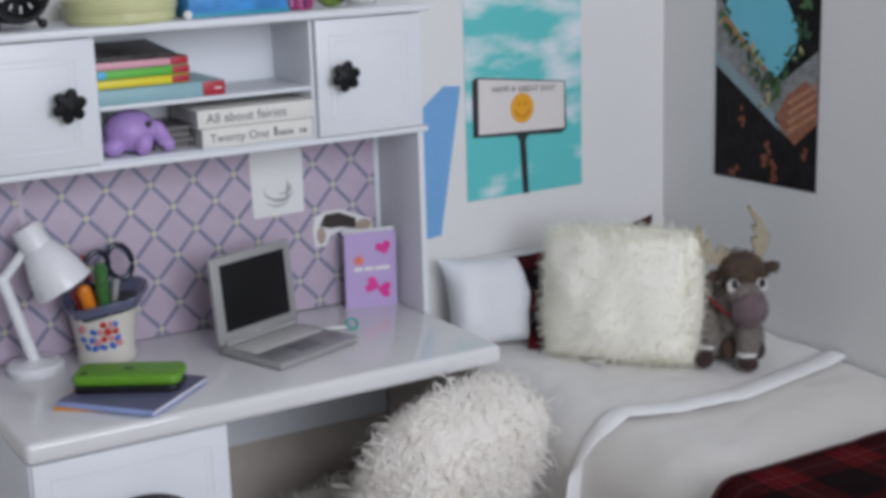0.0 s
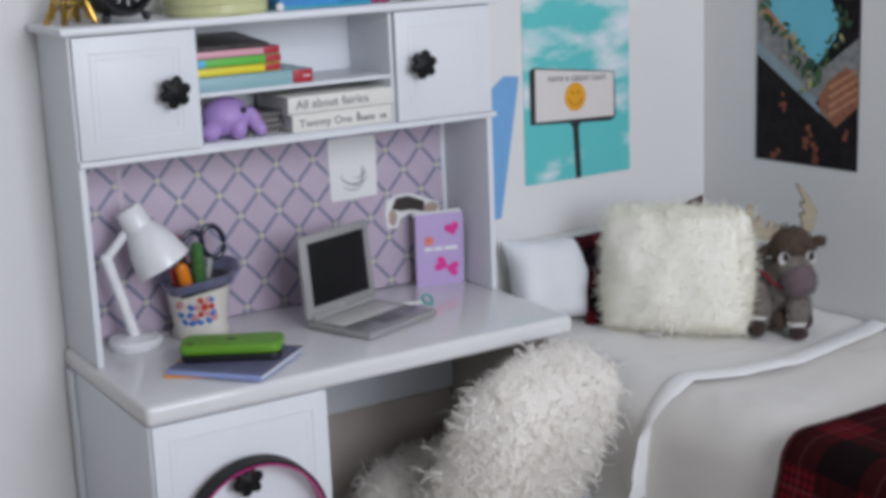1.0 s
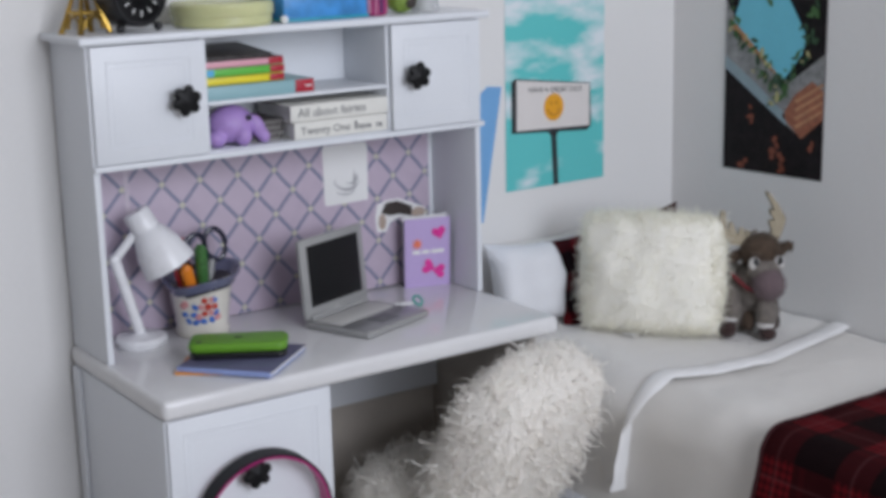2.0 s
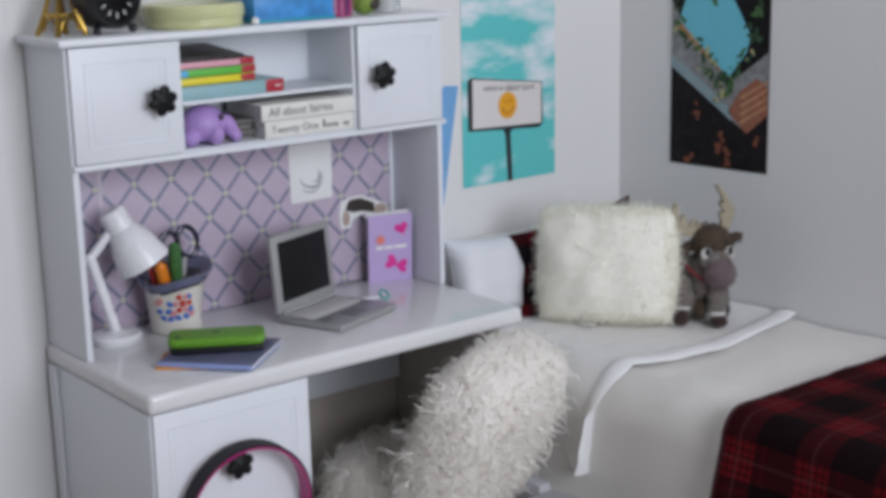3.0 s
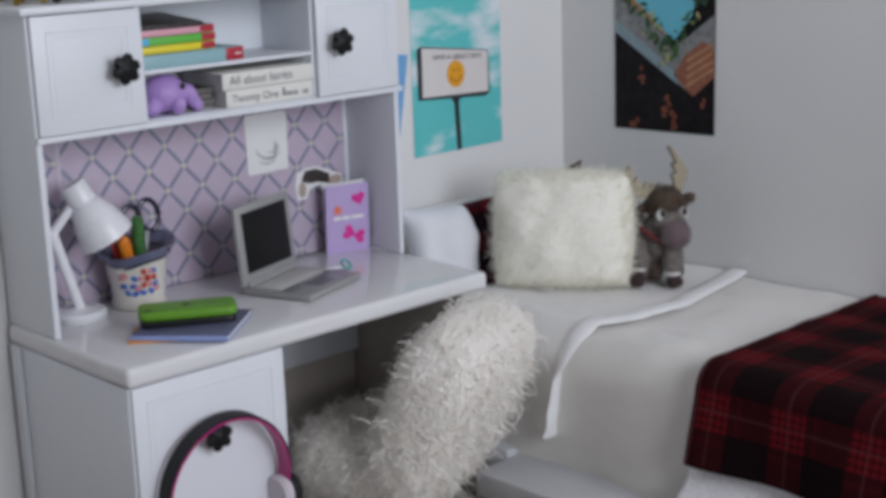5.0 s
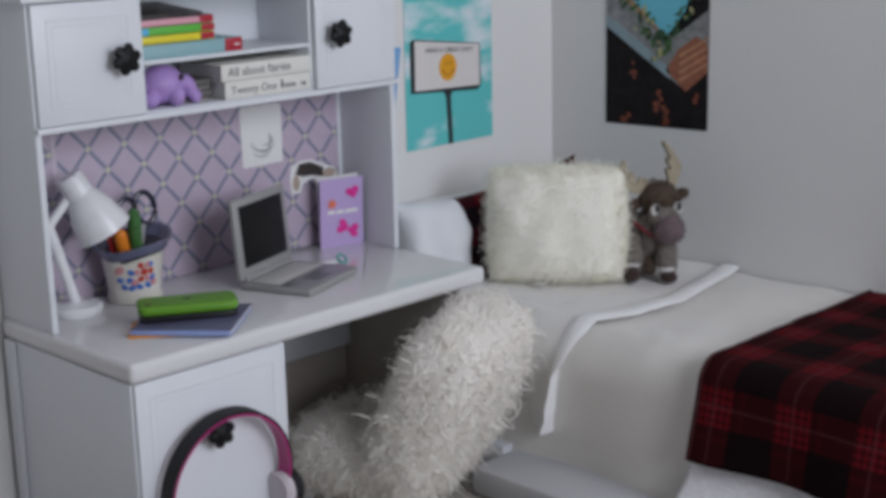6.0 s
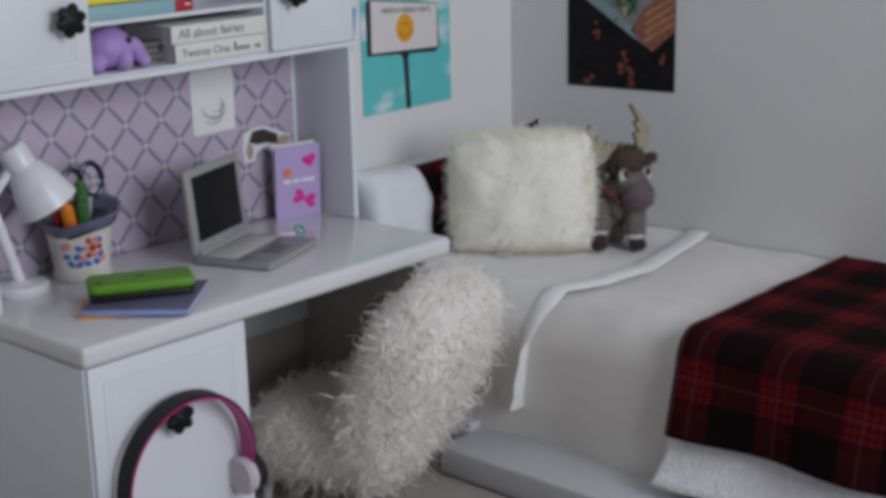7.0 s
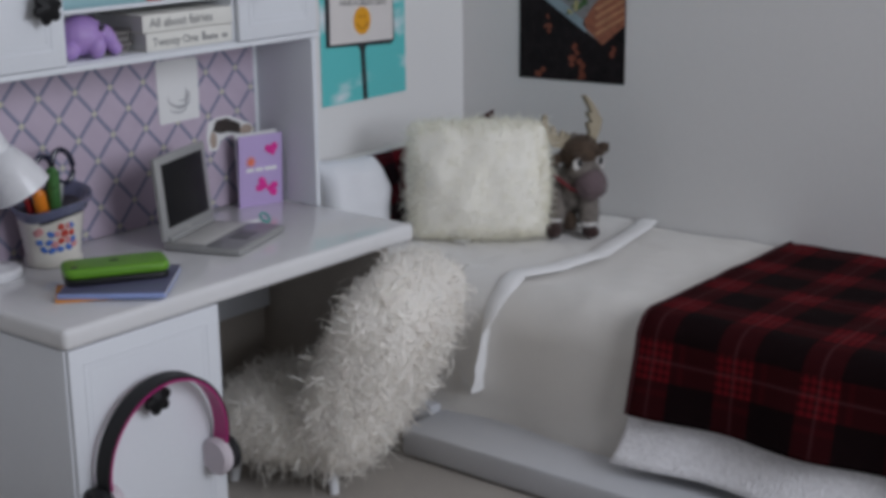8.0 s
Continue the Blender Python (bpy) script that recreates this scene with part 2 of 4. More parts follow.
def disc(cx, cz, rx, rz, n=28, turn=0.0):
    return [(cx + rx * math.cos(a) * math.cos(turn) - rz * math.sin(a) * math.sin(turn), cz + rx * math.cos(a) * math.sin(turn) + rz * math.sin(a) * math.cos(turn))
            for a in (2 * math.pi * i / n for i in range(n))]


def ball(cx, cy, cz, rx, ry, rz, bm=None, mi=0, u=20, v=12, turn=None):
    bm = bm or bmesh.new()
    got = bmesh.ops.create_uvsphere(bm, u_segments=u, v_segments=v, radius=1)
    for w in got["verts"]:
        p = Vector((w.co.x * rx, w.co.y * ry, w.co.z * rz))
        if turn is not None:
            p = turn @ p
        w.co = p + Vector((cx, cy, cz))
    for f in {f for w in got["verts"] for f in w.link_faces}:
        f.material_index = mi
    return bm


def lettering(name, text, size, material, parent, m, label=""):
    cu = bpy.data.curves.new(name, "FONT")
    cu.body, cu.size, cu.extrude, cu.resolution_u = text, size, 0.00015, 3
    tmp = bpy.data.objects.new(name, cu)
    scene.collection.objects.link(tmp)
    bpy.context.view_layer.update()
    me = bpy.data.meshes.new_from_object(tmp.evaluated_get(bpy.context.evaluated_depsgraph_get()))
    bpy.data.objects.remove(tmp)
    me.materials.clear()
    me.materials.append(material)
    ob = new(name, me)
    ob.parent = parent
    ob.matrix_basis = m
    return tagged(ob, label)


def surface(f, nu, nv, name, material, parent=None, thick=0.0, uv=None, label=""):
    """A sheet f(u, v), u and v from 0 to 1, with cloth coordinates and thickness."""
    verts = [f(i / nu, j / nv) for j in range(nv + 1) for i in range(nu + 1)]
    w = nu + 1
    faces = [(j * w + i, j * w + i + 1, (j + 1) * w + i + 1, (j + 1) * w + i) for j in range(nv) for i in range(nu)]
    me = bpy.data.meshes.new(name)
    me.from_pydata([tuple(v) for v in verts], [], faces)
    me.materials.append(material)
    me.polygons.foreach_set("use_smooth", [True] * len(faces))
    if uv:
        lay = me.uv_layers.new(name="UVMap")
        flat = [c for p in me.polygons for k in p.vertices for c in uv((k % w) / nu, (k // w) / nv)]
        lay.data.foreach_set("uv", flat)
    ob = new(name, me)
    ob.parent = parent
    if thick:
        mod = ob.modifiers.new("thickness", "SOLIDIFY")
        mod.thickness, mod.offset = thick, -1
    return tagged(ob, label)


def strands(name, roots, normals, material, parent, length, width, curl, droop, seed, label="", steps=5, lean=0.6):
    """Many tapering curled locks, one mesh."""
    rng = np.random.default_rng(seed)
    n = len(roots)
    roots, normals = np.asarray(roots, float), np.asarray(normals, float)
    d = normals + rng.normal(0, lean, (n, 3))
    d /= np.linalg.norm(d, axis=1)[:, None]
    side = np.cross(d, normals) + 0.25 * rng.normal(0, 1, (n, 3))
    side /= np.linalg.norm(side, axis=1)[:, None]
    bend = np.cross(d, side)
    ln = length * rng.uniform(0.55, 1.25, n)
    cu = curl * np.clip(rng.normal(1.0, 0.5, n), 0.55, 1.9) * rng.choice((-1.0, 1.0), n, p=(0.2, 0.8))
    wd = width * rng.uniform(0.6, 1.3, n)
    out = np.empty((n, steps + 1, 2, 3))
    p = roots - normals * 0.002
    for s in range(steps + 1):
        k = s / steps
        ang = cu * k
        way = d * np.cos(ang)[:, None] + bend * np.sin(ang)[:, None]
        way[:, 2] -= droop * k
        if s:
            p = p + way * (ln / steps)[:, None]
        half = (wd * (1 - 0.85 * k ** 1.6) / 2)[:, None]
        out[:, s, 0] = p - side * half
        out[:, s, 1] = p + side * half
    base = (np.arange(n) * (steps + 1) * 2)[:, None, None]
    q = (np.arange(steps) * 2)[None, :, None] + np.array([0, 1, 3, 2])[None, None, :]
    faces = (base + q).reshape(-1, 4)
    me = bpy.data.meshes.new(name)
    me.from_pydata(out.reshape(-1, 3).tolist(), [], faces.tolist())
    me.materials.append(material)
    me.polygons.foreach_set("use_smooth", [True] * len(faces))
    ob = new(name, me)
    ob.parent = parent
    return tagged(ob, label, kind="stuff")


def add_nap(bm, count, length, width, seed):
    """Short plush hairs over a soft toy, in its own mesh and its own colours."""
    rng_ = random.Random(seed)
    bm.faces.ensure_lookup_table()
    faces = [f for f in bm.faces if f.material_index in (0, 1, 2)]
    areas = [f.calc_area() for f in faces]
    for f in rng_.choices(faces, areas, k=count):
        vs = [v.co for v in f.verts]
        a, c = rng_.random(), rng_.random()
        p = vs[0].lerp(vs[1], a).lerp(vs[-1].lerp(vs[min(2, len(vs) - 1)], a), c)
        d = (f.normal + Vector([rng_.gauss(0, 0.5) for _ in range(3)])).normalized()
        s = d.orthogonal().normalized() * width / 2
        s.rotate(Matrix.Rotation(rng_.uniform(0, 3.1), 3, d))
        mid, tip = p + d * length * 0.5, p + d * length + Vector((0, 0, -length * 0.35))
        q = [bm.verts.new(k) for k in (p - s, p + s, mid + s * 0.8, mid - s * 0.8, tip)]
        for g in (bm.faces.new(q[:4]), bm.faces.new((q[3], q[2], q[4]))):
            g.material_index = f.material_index


def pillow_shape(w, h, t, seed, n=26, pinch=0.07, crumple=0.004, soft=0.0):
    """A stuffed cushion standing in x-z, its front towards -y, base at z 0."""
    bm = bmesh.new()
    grid = {}
    for s in (-1, 1):
        for j in range(n + 1):
            for i in range(n + 1):
                u, v = 2 * i / n - 1, 2 * j / n - 1
                edge = i in (0, n) or j in (0, n)
                if s == 1 and edge:
                    grid[s, i, j] = grid[-1, i, j]
                    continue
                fat = (max(0, 1 - abs(u) ** 2.6) * max(0, 1 - abs(v) ** 2.6)) ** 0.55
                x = u * w / 2 * (1 - pinch * (1 - v * v) * abs(u) ** 3)
                z = v * h / 2 * (1 - pinch * (1 - u * u) * abs(v) ** 3) + h / 2
                x, z = x * math.sqrt(1 - soft * v * v), h / 2 + (z - h / 2) * math.sqrt(1 - soft * u * u)
                y = s * t / 2 * fat
                k = noise.noise(Vector((x * 28 + seed, z * 28, s * 3.0))) * crumple * (0.3 + fat)
                grid[s, i, j] = bm.verts.new((x + k * 0.4, y + k * s, z + k * 0.5))
    for s in (-1, 1):
        for j in range(n):
            for i in range(n):
                q = (grid[s, i, j], grid[s, i + 1, j], grid[s, i + 1, j + 1], grid[s, i, j + 1])
                bm.faces.new(q if s == -1 else q[::-1])
    return bm


def uv_flat(ob, scale=1.0):
    """Cloth coordinates straight from x and z."""
    me = ob.data
    lay = me.uv_layers.new(name="UVMap")
    lay.data.foreach_set("uv", [c * scale for lp in me.loops for c in (me.vertices[lp.vertex_index].co.x, me.vertices[lp.vertex_index].co.z)])


def sampled(ob_mesh, count, seed, keep=None):
    """Points and normals spread evenly over a mesh."""
    rng = np.random.default_rng(seed)
    polys = list(ob_mesh.polygons)
    area = np.array([p.area for p in polys])
    pick = rng.choice(len(polys), count, p=area / area.sum())
    roots, normals = [], []
    for k in pick:
        p = polys[k]
        vs = [ob_mesh.vertices[i].co for i in p.vertices]
        a, b = rng.random(2)
        if len(vs) == 4:
            co = (vs[0] * (1 - a) + vs[1] * a) * (1 - b) + (vs[3] * (1 - a) + vs[2] * a) * b
        else:
            if a + b > 1:
                a, b = 1 - a, 1 - b
            co = vs[0] + (vs[1] - vs[0]) * a + (vs[2] - vs[0]) * b
        if keep is None or keep(co, p.normal):
            roots.append(tuple(co))
            normals.append(tuple(p.normal))
    return roots, normals


# ---- the room ----
def structure(name, bm, material, label, category):
    return solo(name, bm, material, Matrix(), label, category, kind="structure")


structure("floor", box(ROOM_X - 0.1, EAST + 0.1, ROOM_Y - 0.1, 0.1, -0.1, 0.0, 0), FLOOR, "beige short-pile carpet floor", "floor")
structure("ceiling", box(ROOM_X - 0.1, EAST + 0.1, ROOM_Y - 0.1, 0.1, ROOM_Z, ROOM_Z + 0.1, 0), WALL, "plain white painted ceiling", "ceiling")
structure("wall_north", box(ROOM_X, EAST, 0, 0.1, 0, ROOM_Z, 0), WALL, "plain off-white painted wall behind the desk", "wall")
structure("wall_east", box(EAST, EAST + 0.1, ROOM_Y - 0.1, 0.1, 0, ROOM_Z, 0), WALL, "plain off-white painted wall beside the bed", "wall")
structure("wall_west", box(ROOM_X - 0.1, ROOM_X, ROOM_Y - 0.1, 0.1, 0, ROOM_Z, 0), WALL, "plain off-white painted wall", "wall")
bm = box(ROOM_X, WX0, ROOM_Y - 0.1, ROOM_Y, 0, ROOM_Z, 0)
box(WX1, EAST, ROOM_Y - 0.1, ROOM_Y, 0, ROOM_Z, 0, bm)
box(WX0, WX1, ROOM_Y - 0.1, ROOM_Y, 0, WZ0, 0, bm)
box(WX0, WX1, ROOM_Y - 0.1, ROOM_Y, WZ1, ROOM_Z, 0, bm)
structure("wall_south", bm, WALL, "plain off-white painted wall with a window opening", "wall")

# ---- desk ----
DW, DF, DH = 0.44, -0.226, 0.25      # width, front, height
KX = 0.1690                          # inner side of the cupboard
desk = thing("desk", label="small white lacquered desk with a cupboard and kneehole", category="desk")


def rounded_top(x0, x1, y0, y1, z0, z1):
    bm = box(x0, x1, y0, y1, z0, z1, 0.0055, seg=4)
    return bm


part("desktop", rounded_top(0.0, DW + 0.004, DF, -0.004, DH - 0.019, DH), TOP, desk, "glossy white rounded top")
part("side_panel", box(0.002, 0.010, DF + 0.006, -0.006, 0, DH - 0.0195, 0.001), WHITE, desk)
part("side_frame", box(-0.001, 0.0018, -0.026, -0.008, 0, DH - 0.02, 0.0008), WHITE, desk)
# the two panels round the kneehole carry its shade in their colour
part("side_panel", box(DW - 0.012, DW - 0.004, DF + 0.03, -0.006, 0, DH - 0.0195, 0.001), SHADED_BOARD, desk, "plain board, kneehole shade put into its grey-brown colour")
part("inner_panel", box(KX - 0.008, KX, DF + 0.008, -0.006, 0, DH - 0.0195, 0.001), WHITE, desk)
part("back_panel", box(KX + 0.0005, DW - 0.0125, -0.014, -0.008, 0, DH - 0.0195, 0.0005), SHADED_BOARD, desk, "plain board, kneehole shade put into its grey-brown colour")
part("back_rail", box(KX + 0.0005, DW - 0.0125, -0.023, -0.0145, DH - 0.124, DH - 0.0195, 0.0015), WHITE, desk)
part("bottom_panel", box(0.0105, KX - 0.0085, DF + 0.008, -0.006, 0.012, 0.02, 0.0005), WHITE, desk)


def door_on(parent, w, h, t, m, frame_w=0.014):
    """A door in x-z, its front at y 0: a slab with two fine raised mouldings."""
    slab = part("door", box(0, w, 0.0, t, 0, h, 0.0012), WHITE, parent, m=m)
    for f, up, wide in ((frame_w, 0.0005, 0.002), (frame_w + 0.006, 0.0003, 0.001)):
        for a, b_, c, d in ((f, w - f, f, f + wide), (f, w - f, h - f - wide, h - f), (f, f + wide, f + wide, h - f - wide), (w - f - wide, w - f, f + wide, h - f - wide)):
            part("moulding", box(a, b_, -up, 0.0006, c, d, 0.0003, seg=1), WHITE, slab)
    return slab


def flower_bm(r=0.0145):
    """A six-petalled knob towards -y on a short stem, one shell."""
    bm, n, rings = bmesh.new(), 72, []
    for k, y in ((0.22, 0.0), (0.20, -0.0095), (0.62, -0.0100), (0.93, -0.0110), (1.0, -0.0130), (0.95, -0.0152), (0.72, -0.0170), (0.36, -0.0172), (0.26, -0.0184), (0.06, -0.0188)):
        ring = []
        for i in range(n):
            a = 2 * math.pi * i / n
            lobe = abs(math.cos(3 * (a - 0.3))) ** 0.7
            petal = 0.66 + 0.36 * lobe if k > 0.4 else 1.0
            ring.append(bm.verts.new((r * k * petal * math.cos(a), y, r * k * petal * math.sin(a))))
        rings.append(ring)
    for a, b in zip(rings, rings[1:]):
        for i in range(n):
            bm.faces.new((a[i], a[(i + 1) % n], b[(i + 1) % n], b[i]))
    bm.faces.new(rings[0])
    bm.faces.new(rings[-1][::-1])
    bmesh.ops.recalc_face_normals(bm, faces=bm.faces)
    return bm


cup_door = door_on(desk, KX - 0.004, DH - 0.0335, 0.006, pose(0.004, DF + 0.0015, 0.014))
part("knob", flower_bm(), KNOB, cup_door, "black flower-shaped knob", m=pose(0.078, 0, 0.1550))

# ---- hutch ----
HF, HB, HT = -0.097, -0.004, 0.3085    # front, back, height above the desk
CB = 0.1870                           # underside of the upper cupboards, above the desk
D1, D2 = 0.1210, 0.3280               # dividers
hutch = thing("desk_hutch", pose(0, 0, DH), "white desk hutch with two cupboards and open shelves", "hutch")
part("side_panel", box(0.004, 0.0105, HF + 0.003, HB, 0.0002, HT - 0.008, 0.001), WHITE, hutch)
part("side_panel", box(0.4360, 0.4425, HF + 0.003, HB, 0.0002, HT - 0.008, 0.001), WHITE, hutch)
part("top_board", box(-0.004, 0.4500, HF - 0.007, HB + 0.001, HT - 0.0075, HT, 0.002), WHITE, hutch)
part("bottom_board", box(0.0107, 0.4358, HF + 0.004, HB - 0.004, CB, CB + 0.005, 0.0008), WHITE, hutch)
part("front_rail", box(0.004, 0.4450, HF - 0.002, HF + 0.0035, CB - 0.002, CB + 0.0035, 0.0008), WHITE, hutch)
part("shelf", box(D1 + 0.003, D2 - 0.003, HF + 0.004, HB - 0.0045, 0.2355, 0.2395, 0.0008), WHITE, hutch)
part("divider", box(D1 - 0.003, D1 + 0.0028, HF + 0.0045, HB - 0.0042, CB + 0.0052, HT - 0.008, 0.0008), WHITE, hutch)
part("divider", box(D2 - 0.0028, D2 + 0.003, HF + 0.0045, HB - 0.0042, CB + 0.0052, HT - 0.008, 0.0008), WHITE, hutch)
part("back_panel", box(0.0107, 0.4358, HB - 0.004, HB, 0.0002, HT - 0.008, 0.0003), WHITE, hutch)
part("patterned_backing", box(0.0110, 0.4300, HB - 0.0055, HB - 0.0042, 0.0006, CB - 0.0005, 0.0002), lattice_paper(), hutch, "lilac paper with blue-grey diamond trellis and cream dots")
part("backing_edge", box(0.4302, 0.4357, HB - 0.006, HB - 0.0042, 0.0006, CB - 0.0005, 0.0004), WHITE, hutch)
door_l = door_on(hutch, D1 - 0.0085, HT - 0.0085 - CB - 0.0045, 0.006, pose(0.0065, HF - 0.0025, CB + 0.0042))
part("knob", flower_bm(0.0150), KNOB, door_l, "black flower-shaped knob", m=pose(0.0860, 0, 0.0545))
door_r = door_on(hutch, 0.4400 - D2 - 0.001, HT - 0.0085 - CB - 0.0045, 0.006, pose(D2 + 0.0005, HF - 0.0025, CB + 0.0042))
part("knob", flower_bm(0.0145), KNOB, door_r, "black flower-shaped knob", m=pose(0.0235, 0, 0.0565))
TAPE = mat("clear_tape", (0.60, 0.53, 0.60), 0.12, vary=0.25, scale=200)
part("tape", box(0.066, 0.071, HB - 0.0060, HB - 0.0056, 0.112, 0.182, 0), TAPE, hutch, "strip of glossy clear tape")
part("tape", box(0.022, 0.030, HB - 0.0060, HB - 0.0056, 0.118, 0.160, 0), TAPE, hutch, "strip of glossy clear tape")

# ---- papers on the backing ----
PENCIL = mat("pencil_grey", (0.42, 0.42, 0.44), 0.8, vary=0.2)
sketch = thing("pencil_sketch", pose(0.2925, HB - 0.0056, 0.3520), "white paper with a grey pencil drawing of curved strokes", "drawing")
rect = [(0.003, 0), (0.056, 0.001), (0.057, 0.062), (0.054, 0.066), (0.002, 0.066), (0, 0.063), (0.001, 0.003)]
part("sheet", outline(rect, 0.0007), PAPER, sketch)
for k, (cx, cz, r, a0, a1) in enumerate(((0.030, 0.026, 0.016, 2.9, 6.0), (0.031, 0.022, 0.012, 3.2, 6.3), (0.033, 0.028, 0.010, 4.2, 6.9), (0.028, 0.018, 0.013, 3.6, 5.8))):
    arc = [(cx + r * math.cos(a0 + (a1 - a0) * i / 14), -0.0008, cz + 0.6 * r * math.sin(a0 + (a1 - a0) * i / 14)) for i in range(15)]
    part("stroke", tube(arc, [0.0003 + 0.0008 * math.sin(math.pi * i / 14) for i in range(15)], 6), PENCIL, sketch)
part("stroke", tube([(0.038, -0.0008, 0.018), (0.0395, -0.0008, 0.028), (0.039, -0.0008, 0.036)], [0.0012, 0.0014, 0.0004], 6), PENCIL, sketch)

cut = thing("cut_out_picture", pose(0.359, HB - 0.0056, 0.313), "white-edged paper cut-out with dark brown and tan shapes", "cut-out")
part("sheet", outline([(0, 0.001), (0.012, 0), (0.018, 0.010), (0.030, 0.014), (0.066, 0.010), (0.064, 0.022), (0.050, 0.028), (0.030, 0.036), (0.014, 0.036), (0.001, 0.032), (-0.002, 0.018)], 0.0007), PAPER, cut)
BROWN = mat("dark_brown_print", (0.035, 0.026, 0.022), 0.6, vary=0.3)
TAN = mat("tan_print", (0.42, 0.33, 0.27), 0.6, vary=0.2)
part("patch", outline([(0.006, 0.022), (0.012, 0.033), (0.028, 0.0335), (0.047, 0.025), (0.046, 0.014), (0.03, 0.018), (0.016, 0.018)], 0.0004), BROWN, cut, m=pose(0, -0.0008, 0))
part("patch", outline(disc(0.055, 0.017, 0.009, 0.006, 16), 0.0004), TAN, cut, m=pose(0, -0.0008, 0))
part("patch", outline(disc(0.007, 0.012, 0.005, 0.009, 14), 0.0004), TAN, cut, m=pose(0, -0.0008, 0))

# ---- greeting card ----
LILAC = mat("lilac_card", (0.50, 0.38, 0.66), 0.5, vary=0.04, scale=30)
PINK = mat("pink_foil", (0.72, 0.03, 0.30), 0.3, vary=0.15, scale=200)
ORANGE_FOIL = mat("orange_foil", (0.80, 0.20, 0.10), 0.35, vary=0.15)
card = thing("greeting_card", pose(0.381, -0.030, DH, 0, 0, -16), "lilac greeting card with pink heart and butterfly, standing open", "card")
front = part("cover", outline([(0, 0), (0.053, 0), (0.053, 0.079), (0, 0.079)], 0.0008), LILAC, card, m=pose(0, 0, 0, 3, 0, 0))
part("back_leaf", outline([(0, 0), (0.062, 0), (0.062, 0.080), (0, 0.080)], 0.0008), PAPER, card, "white inner leaf", m=pose(0, 0.002, 0, -2, 0, 7))


def heart(cx, cz, s, turn=0.0):
    pts = []
    for i in range(26):
        a = 2 * math.pi * i / 26
        x, z = 16 * math.sin(a) ** 3 / 17, (13 * math.cos(a) - 5 * math.cos(2 * a) - 2 * math.cos(3 * a) - math.cos(4 * a)) / 17
        pts.append((cx + s * (x * math.cos(turn) - z * math.sin(turn)), cz + s * (x * math.sin(turn) + z * math.cos(turn))))
    return pts


on = pose(0, -0.0009, 0)
part("heart", outline(heart(0.040, 0.062, 0.0085, 0.25), 0.0008), PINK, front, "pink foil heart", m=on)
part("butterfly", outline(heart(0.0275, 0.023, 0.0088, 1.2), 0.0008), PINK, front, "pink foil butterfly wing", m=on)
part("butterfly", outline(heart(0.0405, 0.017, 0.0085, -1.7), 0.0008), PINK, front, "pink foil butterfly wing", m=on)
fl = []
for i in range(40):
    a = 2 * math.pi * i / 40
    r = 0.0046 + 0.0018 * math.cos(8 * a)
    fl.append((0.0145 + r * math.cos(a), 0.050 + r * math.sin(a)))
part("flower", outline(fl, 0.0008), ORANGE_FOIL, front, "orange foil flower", m=on)
for a, b in ((0.009, 0.018), (0.020, 0.029), (0.031, 0.046)):
    part("printed_bar", outline([(a, 0.0385), (b, 0.0385), (b, 0.0425), (a, 0.0425)], 0.0003), PAPER, front, m=on)

# ---- laptop ----
GREY = mat("grey_keys", (0.58, 0.57, 0.55), 0.5, vary=0.05)
DGREY = mat("dark_grey_plastic", (0.16, 0.16, 0.17), 0.45, vary=0.08)
laptop = thing("toy_laptop", pose(0.2130, -0.1000, DH, 0, 0, 20), "open silver toy laptop with a black screen", "laptop")
part("base", box(0, 0.102, -0.083, 0, 0.001, 0.0075, 0.002), SILVER, laptop)
part("keyboard", box(0.008, 0.094, -0.042, -0.010, 0.0072, 0.0082, 0.0004), GREY, laptop, "pale grey keyboard field")
part("palm_rest", box(0.002, 0.100, -0.079, -0.046, 0.0072, 0.0079, 0.0003), mat("brushed_grey", (0.33, 0.33, 0.34), 0.35, 0.4, vary=0.06), laptop, "darker grey palm rest")
part("touchpad", box(0.036, 0.066, -0.072, -0.052, 0.0078, 0.0084, 0.0003), DGREY, laptop)
part("hinge", tube([(0.006, -0.003, 0.009), (0.096, -0.003, 0.009)], 0.004, 12), SILVER, laptop)
lid = part("lid", box(0, 0.102, -0.0025, 0.0035, 0, 0.083, 0.0025), SILVER, laptop, m=pose(0, -0.001, 0.008, -5, 0, 0))
part("screen", box(0.010, 0.092, -0.0032, -0.002, 0.012, 0.075, 0.0004), SCREEN, lid, "glossy black screen")
part("bezel_mark", box(0.045, 0.053, -0.0030, -0.0022, 0.0035, 0.0055, 0.0002), GREY, lid)
for k in range(4):
    part("foot", lathe([(0.003, 0), (0.003, 0.0015)], 10), BLACK, laptop, m=pose(0.01 + 0.082 * (k % 2), -0.01 - 0.063 * (k // 2), 0))

# ---- green ring clip beside the laptop ----
clip = thing("ring_clip", pose(0.353, -0.098, DH), "small white clip with a green ring", "clip")
part("ring", tube([(0.0052 * math.cos(a), 0.0040 * math.sin(a), 0.0053 + 0.0040 * math.sin(a)) for a in (2 * math.pi * i / 20 for i in range(20))], 0.0013, 8, closed=True), mat("sea_green_plastic", (0.05, 0.36, 0.28), 0.35), clip, "sea-green ring")
part("stem", tube([(-0.004, 0.001, 0.0030), (-0.014, 0.006, 0.0022), (-0.030, 0.013, 0.0018)], 0.0018, 8), PAPER, clip)

